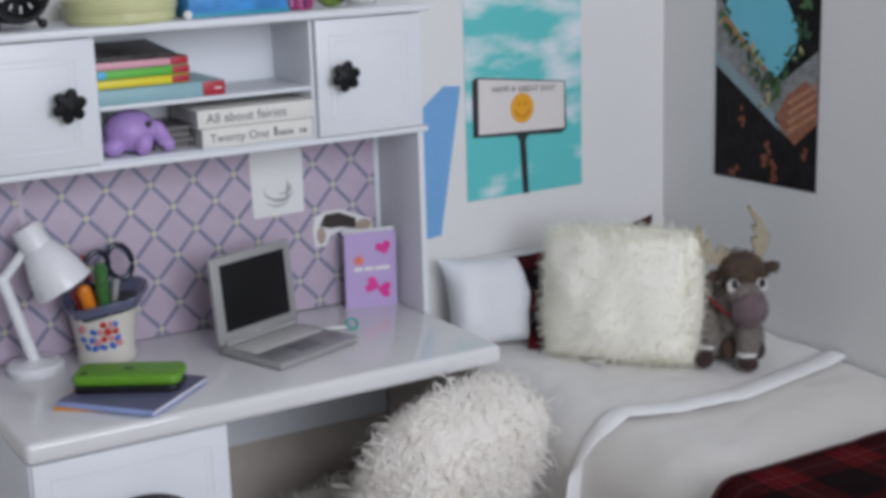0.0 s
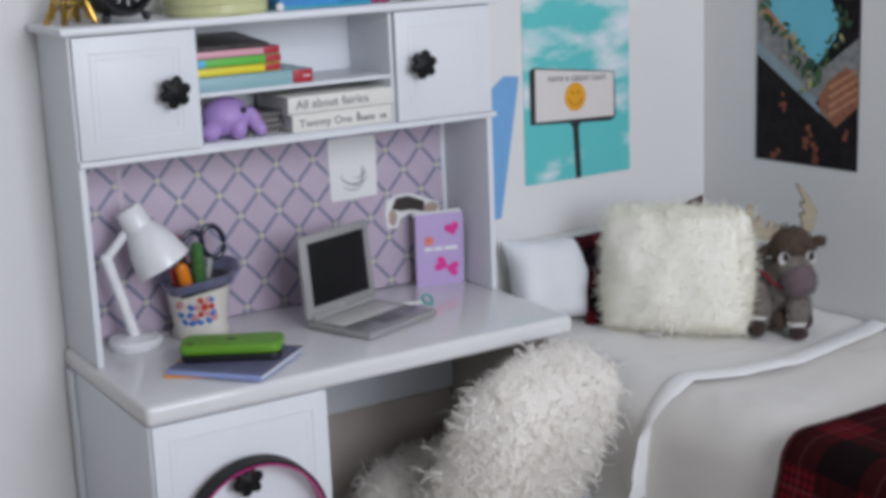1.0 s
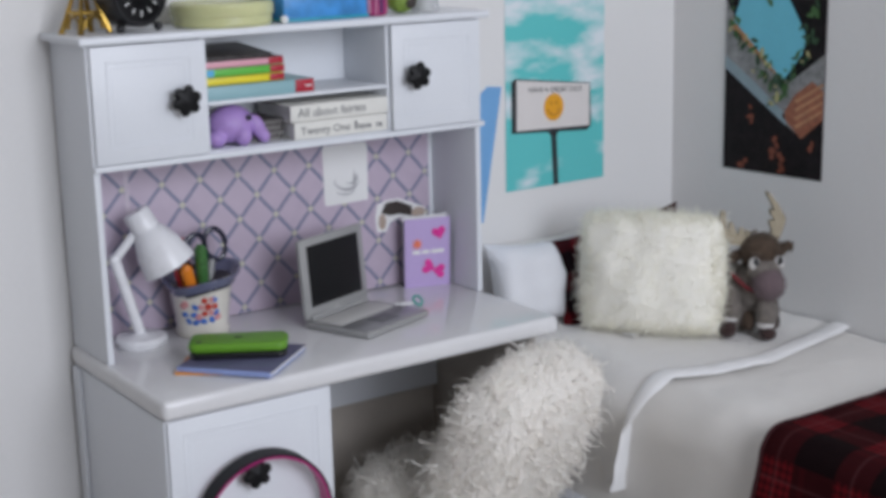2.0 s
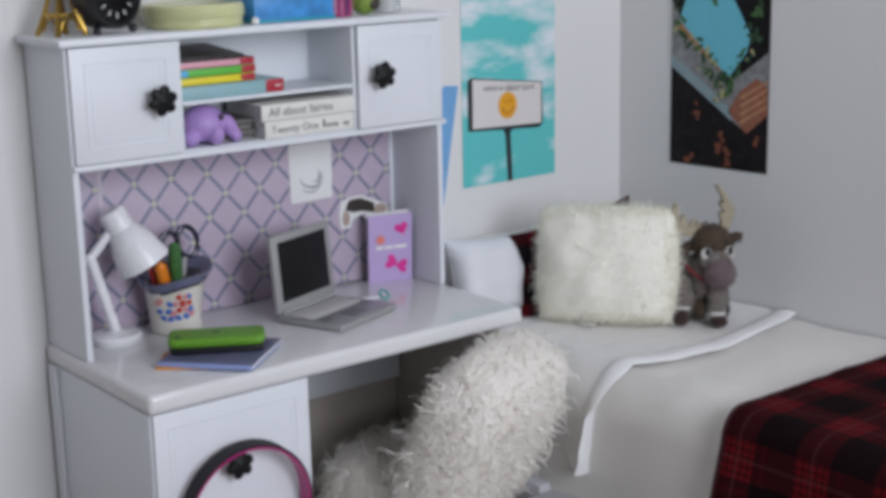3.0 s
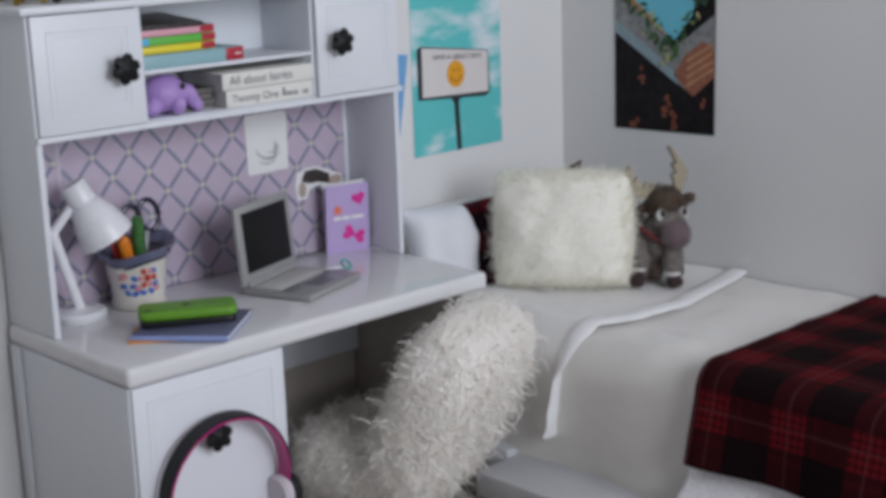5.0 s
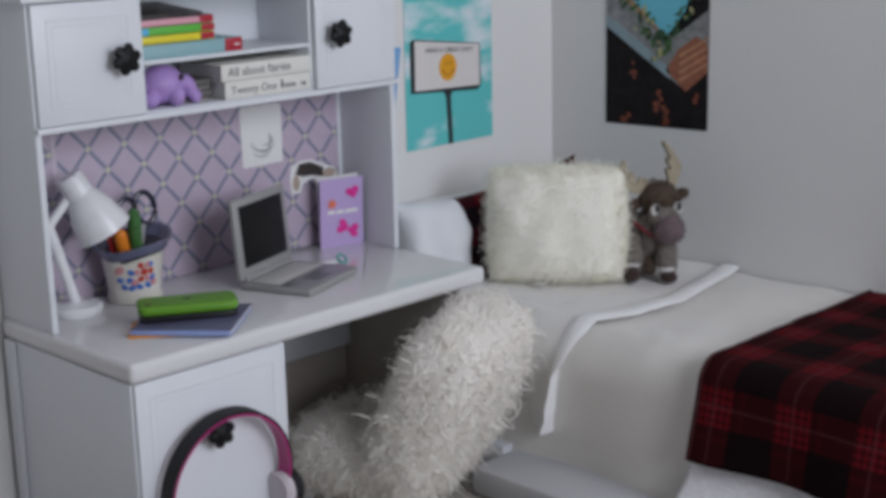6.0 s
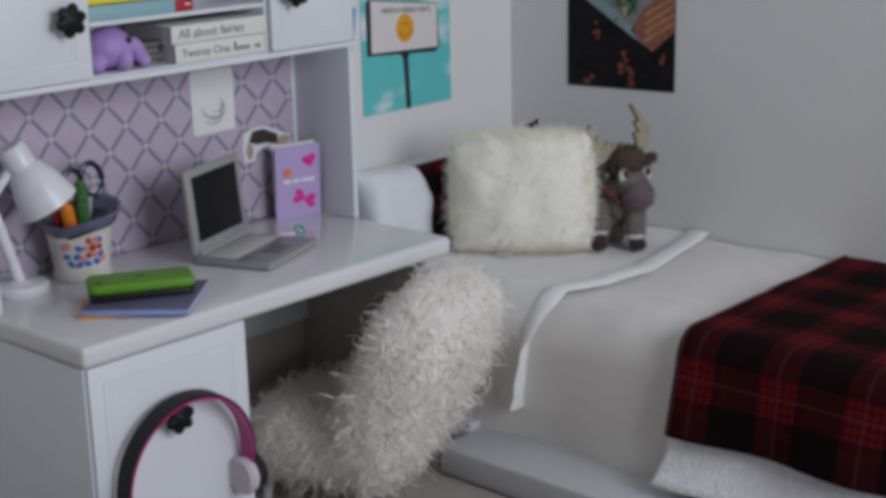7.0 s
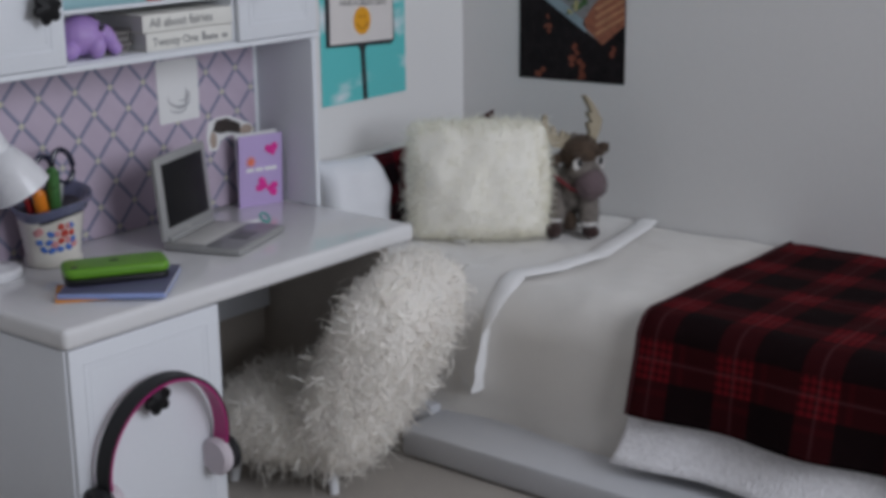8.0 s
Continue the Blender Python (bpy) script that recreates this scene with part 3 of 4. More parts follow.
# ---- notebook, booklet, phone ----
def rounded_slab(x0, x1, y0, y1, z0, z1, r, edge):
    """A slab with round corners in plan and softened top and bottom edges."""
    bm, rings = bmesh.new(), []
    for k in range(9):
        a = math.pi * k / 8
        inset, z = edge * (1 - math.sin(a)), (z0 + edge * (1 - math.cos(a)) if a < math.pi / 2 else z1 - edge * (1 + math.cos(a)))
        ring = []
        for c, (cx, cy) in enumerate(((x1 - r, y1 - r), (x0 + r, y1 - r), (x0 + r, y0 + r), (x1 - r, y0 + r))):
            for i in range(7):
                b = math.pi / 2 * (c + i / 6)
                ring.append(bm.verts.new((cx + (r - inset) * math.cos(b), cy + (r - inset) * math.sin(b), z)))
        rings.append(ring)
    for a, b in zip(rings, rings[1:]):
        for i in range(len(a)):
            bm.faces.new((a[i], a[(i + 1) % len(a)], b[(i + 1) % len(a)], b[i]))
    bm.faces.new(rings[0][::-1])
    bm.faces.new(rings[-1])
    return bm


BLUE_COVER = mat("periwinkle_cover", (0.30, 0.38, 0.68), 0.5, vary=0.06, scale=60)
book_o = solo("orange_booklet", box(0, 0.060, 0, 0.05, 0, 0.0022, 0.0004), mat("orange_cover", (0.85, 0.33, 0.04), 0.5, vary=0.06), pose(0.0425, -0.1585, DH + 0.0002, 0, 0, -38), "thin orange booklet under the blue notebook", "booklet")
nb = thing("notebook", pose(0.046, -0.157, DH + 0.0026, 0, 0, -50), "slim periwinkle blue notebook lying on the desk", "notebook")
# top cover coloured darker than the blue edges to stand for its shaded look
part("cover", box(0, 0.093, 0.0009, 0.090, 0.0038, 0.0048, 0.0003), mat("shaded_violet_cover", (0.12, 0.12, 0.21), 0.35, vary=0.12, scale=60), nb, "front cover, shade put into its dusky violet colour")
part("page_block", box(0.0005, 0.0922, 0.001, 0.0895, 0.0011, 0.0037, 0.0002), PAPER, nb)
part("spine", box(-0.0004, 0.0925, -0.0008, 0.0008, 0.0001, 0.0047, 0.0005), BLUE_COVER, nb)
part("cover", box(0, 0.093, 0, 0.090, 0.0, 0.001, 0.0003), BLUE_COVER, nb)
GREEN = mat("lime_plastic", (0.125, 0.32, 0.02), 0.42, vary=0.05)
phone = thing("toy_phone", pose(0.060, -0.150, DH + 0.0075, 0, 0, -31), "lime green toy phone with a dark underside", "phone")
part("underside", rounded_slab(0.001, 0.092, 0.001, 0.041, 0.0, 0.0062, 0.0085, 0.0018), BLACK, phone)
part("case", rounded_slab(0, 0.093, 0, 0.042, 0.0064, 0.0155, 0.0095, 0.0038), GREEN, phone, "lime green rounded case")
part("camera_spot", lathe([(0.0032, 0), (0.0032, 0.0006)], 16), BLACK, phone, m=pose(0.010, 0.010, 0.0153))
part("emblem", outline(disc(0, 0, 0.0042, 0.0018, 14), 0.0005), BLACK, phone, "small dark emblem", m=pose(0.046, 0.022, 0.0157, -90, 0, 0))

# ---- desk lamp ----
LAMPW = mat("white_enamel", (0.80, 0.80, 0.82), 0.28, vary=0.03)
dl = thing("desk_lamp", pose(0.058, -0.046, DH), "small white desk lamp with a tilted shade", "lamp")
part("base", lathe([(0.0245, 0), (0.026, 0.002), (0.026, 0.007), (0.024, 0.0095), (0.008, 0.011), (0.006, 0.0125)], 40), LAMPW, dl)
elbow = Vector((-0.020, 0.004, 0.088))
head = Vector((0.006, -0.002, 0.119))
part("lower_arm", tube([(0.0, 0, 0.010), (-0.010, 0.002, 0.05), tuple(elbow)], 0.0055, 12), LAMPW, dl)
part("upper_arm", tube([tuple(elbow), tuple(head)], 0.0046, 12), LAMPW, dl)
part("joint", ball(*elbow, 0.006, 0.006, 0.006), LAMPW, dl)
way = Vector((0.024, -0.012, -0.050)).normalized()
turn = way.to_track_quat("-Z", "Y").to_matrix().to_4x4()
sh = part("shade", lathe([(0.0122, 0.008), (0.0135, 0.006), (0.0140, -0.012), (0.0130, -0.013), (0.0160, -0.016), (0.0225, -0.032), (0.0265, -0.050), (0.0272, -0.056), (0.0262, -0.0555), (0.0255, -0.050), (0.021, -0.032), (0.012, -0.018), (0.004, -0.016)], 36), LAMPW, dl, m=Matrix.Translation((head.x, head.y, head.z + 0.008)) @ turn)
part("bulb", ball(0, 0, -0.036, 0.009, 0.009, 0.012), PAPER, sh, "frosted unlit bulb")

# ---- painted pot with pens ----
GLAZE = mat("cream_glaze", (0.70, 0.67, 0.60), 0.15, vary=0.06, scale=60, coat=0.5)
RIM = mat("slate_blue_glaze", (0.11, 0.12, 0.20), 0.06, vary=0.25, scale=70, coat=0.6)
pot = thing("painted_pot", pose(0.125, -0.046, DH), "cream ceramic pot with painted flowers and wavy blue rim", "pot")
part("body", lathe([(0.0245, 0), (0.0268, 0.001), (0.0275, 0.007), (0.0258, 0.011), (0.0278, 0.024), (0.0308, 0.045), (0.0314, 0.050), (0.027, 0.050), (0.023, 0.022), (0.016, 0.008)], 44), GLAZE, pot)


def wavy(r, z, a, k):
    lift = 0.0022 * math.sin(3 * a + 0.6) + 0.0055 * math.cos(a - 0.2)
    return r * (1 + 0.05 * math.sin(3 * a + 1.2) + 0.05 * math.cos(a)), z + lift * (1 if k < 5 else 0.9)


part("rim_line", lathe([(0.0310, 0.0485), (0.0322, 0.0495), (0.0322, 0.0510), (0.0310, 0.0518)], 48, wave=wavy), BLACK, pot, "thin black line under the rim")
part("rim", lathe([(0.0312, 0.0508), (0.0350, 0.0522), (0.0364, 0.0560), (0.0396, 0.0600), (0.0394, 0.0618), (0.0370, 0.0618), (0.0335, 0.0575), (0.0300, 0.0530), (0.0280, 0.0500)], 48, wave=wavy), RIM, pot, "glossy slate-blue wavy rim")
RED_P, BLUE_P, PINK_P = mat("red_paint", (0.50, 0.05, 0.035), 0.2, vary=0.2), mat("blue_paint", (0.06, 0.16, 0.50), 0.2, vary=0.2), mat("rose_paint", (0.62, 0.28, 0.28), 0.2, vary=0.2)


def dab(az, z, w, h, material, tilt=0.0):
    r = 0.0258 + (z - 0.011) * 0.150 + 0.0004
    bmm = bmesh.new()
    ball(0, 0, 0, w * 1.14, 0.0007, h * 1.14, bmm, u=12, v=8)
    part("brush_mark", bmm, material, pot, m=pose(r * math.cos(az), r * math.sin(az), z, 7, tilt, math.degrees(az) + 90))


FACE = -2.2
for k in range(6):
    a = math.pi / 3 * k
    dab(FACE + 0.42 + 0.24 * math.cos(a), 0.034 + 0.0080 * math.sin(a), 0.0028, 0.0028, PINK_P if k % 2 else RED_P)
dab(FACE + 0.42, 0.034, 0.0032, 0.0036, RED_P)
for az, z, tl in ((-0.02, 0.034, 30), (-0.08, 0.026, -20), (-0.30, 0.019, 40), (-0.02, 0.018, -30), (0.25, 0.019, 20), (0.55, 0.020, 50), (0.72, 0.027, -40), (0.62, 0.041, 20), (-0.42, 0.026, 0)):
    dab(FACE + az, z, 0.0034, 0.0026, BLUE_P, tl)
for az, z in ((-0.45, 0.035), (-0.36, 0.037), (0.08, 0.024), (0.78, 0.022)):
    dab(FACE + az, z, 0.0034, 0.0032, PINK_P)

NAVY = mat("navy_plastic", (0.012, 0.014, 0.035), 0.28, vary=0.1)
sc = thing("scissors", pose(0.125, -0.046, DH), "navy-handled scissors standing in the pot", "scissors")
for cx, cz, tl in ((0.0195, 0.089, 0.25), (-0.002, 0.085, -0.2)):
    ring = [(cx + 0.0115 * math.cos(a) * math.cos(tl) - 0.0165 * math.sin(a) * math.sin(tl), 0.004 - (cx * 0.1), cz + 0.0115 * math.cos(a) * math.sin(tl) + 0.0165 * math.sin(a) * math.cos(tl)) for a in (2 * math.pi * i / 24 for i in range(24))]
    part("handle", tube(ring, 0.0028, 8, closed=True), NAVY, sc)
part("blade", tube([(0.015, 0.002, 0.074), (0.004, 0.0, 0.012)], [0.004, 0.0015], 8), SILVER, sc)
part("blade", tube([(0.002, 0.003, 0.070), (0.008, 0.002, 0.012)], [0.004, 0.0015], 8), SILVER, sc)


def pen(name, top, foot, r, material, label, category):
    t = thing(name, pose(0.125, -0.046, DH), label, category)
    part("barrel", tube([foot, top], r, 10), material, t)
    a, b = Vector(foot), Vector(top)
    part("cap", tube([tuple(b), tuple(b + (b - a).normalized() * 0.004)], [r * 0.9, r * 0.5], 10), material, t)


pen("marker", (-0.020, -0.012, 0.072), (-0.004, -0.003, 0.012), 0.0065, mat("orange_plastic", (0.80, 0.24, 0.02), 0.4), "fat orange marker in the pot", "marker")
pen("pen", (-0.010, 0.014, 0.094), (0.0, 0.006, 0.012), 0.003, mat("red_plastic", (0.45, 0.03, 0.03), 0.4), "red pen in the pot", "pen")
pen("pen", (-0.024, 0.0, 0.066), (-0.008, 0.004, 0.012), 0.0035, MATS["red_plastic"], "red pen in the pot", "pen")
pen("pen", (-0.003, -0.012, 0.090), (0.0, -0.008, 0.012), 0.0065, mat("green_glitter", (0.05, 0.16, 0.04), 0.35, vary=0.7, scale=300, fine=900), "dark green glitter pen in the pot", "pen")

# ---- books on the upper shelf ----
RED_END = mat("red_spine_end", (0.42, 0.01, 0.03), 0.45, vary=0.05)


def book(z0, x0, x1, y0, t, color, name, label, cover, red=0.032, depth=0.075, turn=0.0):
    b = thing("book", pose(x0, y0, z0, 0, 0, turn), label, "book", "books stacked on the hutch shelf")
    w = x1 - x0
    part("spine", box(0, w - red, 0, 0.0016, 0.0003, t - 0.0003, 0.0005), color, b)
    part("spine_band", box(w - red + 0.0002, w, -0.0003, 0.0016, 0.0003, t - 0.0003, 0.0005), RED_END, b, "dark red spine band")
    part("cover", box(0, w, 0.0, depth, t - 0.0012, t, 0.0002), cover, b)
    part("cover", box(0, w, 0.0, depth, 0, 0.0012, 0.0002), color, b)
    part("page_block", box(0.001, w - 0.0015, 0.0018, depth - 0.001, 0.0013, t - 0.0013, 0), PAPER, b)
    return b


SH = DH + 0.2396
TEAL = mat("pale_teal_cover", (0.27, 0.46, 0.50), 0.45, vary=0.04)
YEL = mat("yellow_cover", (0.80, 0.68, 0.03), 0.45, vary=0.04)
GRN = mat("green_cover", (0.12, 0.50, 0.06), 0.45, vary=0.05)
ROSE = mat("rose_cover", (0.72, 0.36, 0.43), 0.45, vary=0.05)
DARKC = mat("dark_photo_cover", (0.075, 0.068, 0.065), 0.35, vary=0.95, scale=60, fine=200, spec=0.3)
bk = book(SH, D1 + 0.0035, 0.2405, HF + 0.006, 0.0135, TEAL, "teal", "thick pale teal book with a red spine band", TEAL, 0.021)
part("printed_bar", box(0.106, 0.113, -0.0006, 0, 0.006, 0.0075, 0), PAPER, bk)
book(SH + 0.0145, D1 + 0.0035, 0.2080, HF + 0.007, 0.0072, YEL, "yellow", "slim yellow book with a red spine band", YEL, 0.016)
book(SH + 0.0225, D1 + 0.0035, 0.2085, HF + 0.0065, 0.0075, GRN, "green", "slim green book with a blue corner and red band", GRN, 0.016)
part("spine_tip", box(D1 + 0.0038, D1 + 0.0110, HF + 0.0057, HF + 0.0065, SH + 0.023, SH + 0.0295, 0.0002), mat("sky_blue_tip", (0.10, 0.45, 0.75), 0.45), bpy.data.objects["book.002"], "sky-blue spine tip", m=bpy.data.objects["book.002"].matrix_basis.inverted())
book(SH + 0.0307, D1 + 0.0035, 0.2075, HF + 0.0065, 0.0072, ROSE, "rose", "slim rose pink book with a dark photo cover", DARKC, 0.016)
solo("magazine", box(0, 0.074, 0, 0.070, 0, 0.0025, 0.0005), DARKC, pose(D1 + 0.0045, HF + 0.008, SH + 0.0383, 6, 0, 3), "dark glossy magazine on the book stack", "magazine")

# ---- lower shelf: two white boxes of books, dark pamphlets, purple toy ----
SL = DH + CB + 0.0052
IVORY = mat("ivory_spine", (0.76, 0.75, 0.70), 0.6, vary=0.04, scale=60)
INK = mat("grey_ink", (0.16, 0.16, 0.17), 0.7, vary=0.2)


def white_book(x0, z0, w, t, label):
    b = thing("handmade_book", pose(x0, HF + 0.004, z0), label, "book", "handmade white books")
    part("spine", box(0, w, 0, 0.002, 0.0002, t, 0.0008), IVORY, b)
    part("cover", box(0, w, 0.0022, 0.075, t - 0.0012, t - 0.0002, 0.0002), IVORY, b)
    part("cover", box(0, w, 0.0022, 0.075, 0.0002, 0.0012, 0.0002), IVORY, b)
    part("page_block", box(0.0015, w - 0.0015, 0.0022, 0.073, 0.0014, t - 0.0014, 0), PAPER, b)
    return b


w1 = white_book(0.2150, SL, 0.1095, 0.0178, "handmade white book lettered Twenty One, rest unreadable")
lettering("handwriting", "Twenty One", 0.0112, INK, w1, pose(0.007, -0.0003, 0.0050, 90, 0, 0))
for x, w, h in ((0.0700, 0.0030, 0.0085), (0.0745, 0.0022, 0.0045), (0.0780, 0.0034, 0.0040), (0.0830, 0.0022, 0.0046), (0.0865, 0.0026, 0.0040), (0.0960, 0.0016, 0.0044), (0.0990, 0.0034, 0.0040)):
    part("ink_bar", box(x, x + w, -0.0003, 0.0001, 0.0050, 0.0050 + h, 0), INK, w1)
w2 = white_book(0.2115, SL + 0.0181, 0.1145, 0.0168, "handmade white book lettered All about fairies")
lettering("handwriting", "All about fairies", 0.0125, INK, w2, pose(0.008, -0.0003, 0.0048, 90, 0, 0))
for k, (dx, t) in enumerate(((0.0, 0.006), (0.004, 0.005), (0.001, 0.006), (0.005, 0.004))):
    z = SL + sum((0.006, 0.0053, 0.0063, 0.0043)[:k])
    p = thing("pamphlet", pose(0.176 + dx, HF + 0.022, z), "dark grey pamphlet with pale page edges", "pamphlet", "pamphlets beside the white books")
    part("cover", box(0, 0.033, 0, 0.055, t * 0.55, t - 0.0002, 0.0004), DARKC, p)
    part("page_block", box(0.001, 0.033, 0.0005, 0.055, 0.0, t * 0.52, 0.0002), mat("grey_pages", (0.22, 0.21, 0.20), 0.8), p)

LAV = mat("lavender_rubber", (0.42, 0.27, 0.60), 0.45, vary=0.06, scale=60, sub=0.15)
toy = thing("squishy_toy", pose(0.1600, HF + 0.026, SL + 0.0002), "round lavender rubber toy figure with dark eyes", "toy")
bm = ball(-0.003, 0.002, 0.0205, 0.0235, 0.021, 0.0190)
for x, y, z, rx, ry, rz, lean_ in ((-0.022, -0.006, 0.0085, 0.0100, 0.0105, 0.0085, 0.0), (-0.020, 0.012, 0.0085, 0.009, 0.009, 0.0085, 0.0), (0.002, -0.0155, 0.0105, 0.0085, 0.0085, 0.0105, 0.15),
                                   (0.018, 0.012, 0.010, 0.008, 0.008, 0.010, -0.2), (0.0205, -0.010, 0.0165, 0.0075, 0.0072, 0.0140, -0.45), (0.0265, -0.0115, 0.0070, 0.0062, 0.0062, 0.0068, 0.0)):
    ball(x, y, z, rx, ry, rz, bm, turn=Matrix.Rotation(lean_, 3, "Y"))
toy_body = part("body", bm, LAV, toy)
fuse = toy_body.modifiers.new("fuse", "REMESH")
fuse.mode, fuse.voxel_size, fuse.use_smooth_shade = "VOXEL", 0.0011, True
soften = toy_body.modifiers.new("soften", "SMOOTH")
soften.factor, soften.iterations = 0.5, 6
part("eye", ball(0.0080, -0.0168, 0.0275, 0.0031, 0.0020, 0.0031, u=12, v=8), BLACK, toy)
part("eye", ball(0.0185, -0.0075, 0.0270, 0.0022, 0.0026, 0.0030, u=12, v=8), BLACK, toy)

# ---- on top of the hutch ----
TZ = DH + HT
GOLD = mat("aged_gold", (0.42, 0.27, 0.06), 0.32, 0.9, vary=0.3, scale=120)
tower = thing("tower_model", pose(0.024, -0.050, TZ, 0, 0, 12), "small gold metal lattice tower model", "ornament")
for sx in (-1, 1):
    for sy in (-1, 1):
        pts = [(sx * (0.015 * (1 - k) ** 1.8 + 0.0012), sy * (0.015 * (1 - k) ** 1.8 + 0.0012), 0.085 * k) for k in (0, 0.12, 0.25, 0.4, 0.6, 0.8, 1)]
        part("leg", tube(pts, [0.0030, 0.0027, 0.0024, 0.0018, 0.0014, 0.001, 0.0006], 6), GOLD, tower)
for z, r, t in ((0.018, 0.0125, 0.003), (0.036, 0.0075, 0.0025), (0.074, 0.003, 0.002)):
    part("platform", box(-r, r, -r, r, z, z + t, 0.0005), GOLD, tower)
for s in range(4):
    arc = [(0.010 * math.cos(math.pi * i / 10), -0.0128, 0.004 + 0.0125 * math.sin(math.pi * i / 10)) for i in range(11)]
    part("arch", tube(arc, 0.0011, 6), GOLD, tower, m=pose(0, 0, 0, 0, 0, 90 * s))
part("spire", tube([(0, 0, 0.085), (0, 0, 0.104)], [0.0012, 0.0003], 6), GOLD, tower)

clock = thing("alarm_clock", pose(0.0655, -0.0650, TZ, 0, 0, 14), "black round alarm clock on small feet", "clock")
CR, CZ = 0.0310, 0.0355
shell = part("shell", lathe([(CR - 0.004, -0.022), (CR, -0.018), (CR, 0.012), (CR - 0.0015, 0.0145), (CR - 0.004, 0.0145), (CR - 0.0045, 0.0125)], 44), BLACK, clock, m=pose(0, 0, CZ, 90, 0, 0))
part("dial", lathe([(CR - 0.0048, 0), (CR - 0.0048, 0.001)], 40), MATTE_BLACK, clock, "dark dial", m=pose(0, -0.0115, CZ, 90, 0, 0))
for k in range(12):
    a = math.pi / 6 * k
    part("hour_mark", box(-0.0006, 0.0006, -0.0004, 0, 0.0155, 0.0205 if k % 3 else 0.0212, 0), PAPER, clock, m=pose(0, -0.0127, CZ, 0, 30 * k, 0))
part("hand", box(-0.0008, 0.0008, -0.0004, 0, -0.002, 0.011, 0), PAPER, clock, m=pose(0, -0.0130, CZ, 0, 60, 0))
part("hand", box(-0.0006, 0.0006, -0.0004, 0, -0.002, 0.017, 0), PAPER, clock, m=pose(0, -0.0133, CZ, 0, -50, 0))
part("dial_plate", lathe([(0.0055, 0), (0.0055, 0.0004)], 20), GREY, clock, m=pose(0, -0.0128, CZ + 0.006, 90, 0, 0))
for s in (-1, 1):
    part("foot", tube([(s * 0.014, -0.004, CZ - 0.022), (s * 0.021, -0.008, 0.004)], 0.0024, 8), BLACK, clock)
    part("foot_ball", ball(s * 0.0215, -0.0085, 0.0042, 0.0042, 0.0042, 0.0042), BLACK, clock)
    part("bell", ball(s * 0.012, 0, CZ + 0.029, 0.009, 0.009, 0.007), BLACK, clock)

YG = mat("pale_lime_plastic", (0.62, 0.63, 0.34), 0.22, vary=0.06, scale=50, sub=0.2)
tub = thing("round_box", pose(0.160, -0.058, TZ), "pale lime translucent round plastic box with lid", "box")
part("body", lathe([(0.046, 0), (0.0485, 0.003), (0.0485, 0.010)], 48), YG, tub)
part("lid", lathe([(0.0495, 0.0102), (0.0505, 0.012), (0.0505, 0.0205), (0.048, 0.0235), (0.040, 0.0235), (0.0385, 0.0225)], 48), YG, tub)
part("band", lathe([(0.0492, 0.0102), (0.0492, 0.0118)], 48), mat("pale_cream_band", (0.75, 0.74, 0.5), 0.3), tub)

BLUE_TIN = mat("bright_blue_print", (0.05, 0.26, 0.60), 0.35, vary=0.35, scale=30, fine=80)
bt = thing("storage_tin", pose(0, 0, TZ), "bright blue box with pale printed patches", "box")
part("body", box(0.213, 0.310, -0.086, -0.012, 0, 0.036, 0.003), BLUE_TIN, bt)
part("lid", box(0.2115, 0.3115, -0.0875, -0.0105, 0.0362, 0.048, 0.003), BLUE_TIN, bt)
part("base_band", box(0.2122, 0.3108, -0.0868, -0.0112, 0.0002, 0.004, 0.001), mat("teal_band", (0.02, 0.30, 0.42), 0.4), bt)
snow = solo("small_figure", ball(0, 0, 0.004, 0.004, 0.004, 0.004), PAPER, pose(0.209, -0.094, TZ), "tiny white bead beside the box", "bead")
jar = thing("striped_jar", pose(0.327, -0.068, TZ), "small magenta striped glass jar", "jar")
MAG, PLUM = mat("magenta_glass", (0.33, 0.03, 0.14), 0.2, vary=0.2), mat("plum_glass", (0.10, 0.03, 0.12), 0.2, vary=0.2)
part("body", lathe([(0.0125, 0), (0.0145, 0.002), (0.0145, 0.030), (0.010, 0.034), (0.010, 0.040)], 28), MAG, jar)
for k in range(7):
    a = 2 * math.pi * k / 7 + 0.3
    part("stripe", box(-0.0018, 0.0018, -0.0004, 0.0003, 0.003, 0.029, 0.0001), PLUM if k % 2 else mat("pink_glass", (0.62, 0.30, 0.40), 0.2), jar, m=pose(0.0146 * math.cos(a), 0.0146 * math.sin(a), 0, 0, 0, math.degrees(a) + 90))
av = solo("green_ornament", ball(0, 0, 0.0175, 0.0185, 0.015, 0.0175, ball(0.004, -0.0125, 0.012, 0.007, 0.004, 0.007, None, 1)), [mat("mossy_green", (0.20, 0.30, 0.05), 0.35, vary=0.6, scale=90, fine=240), BROWN], pose(0.364, -0.064, TZ), "mottled green rounded ornament with a brown spot", "ornament")
gl = thing("small_glass", pose(0.400, -0.055, TZ), "small frosted glass tumbler", "glass")
part("body", lathe([(0.0135, 0), (0.0145, 0.001), (0.0155, 0.030), (0.0145, 0.030), (0.0135, 0.003), (0.004, 0.0028)], 28), mat("frosted_glass", (0.82, 0.83, 0.84), 0.25, alpha=0.5), gl)

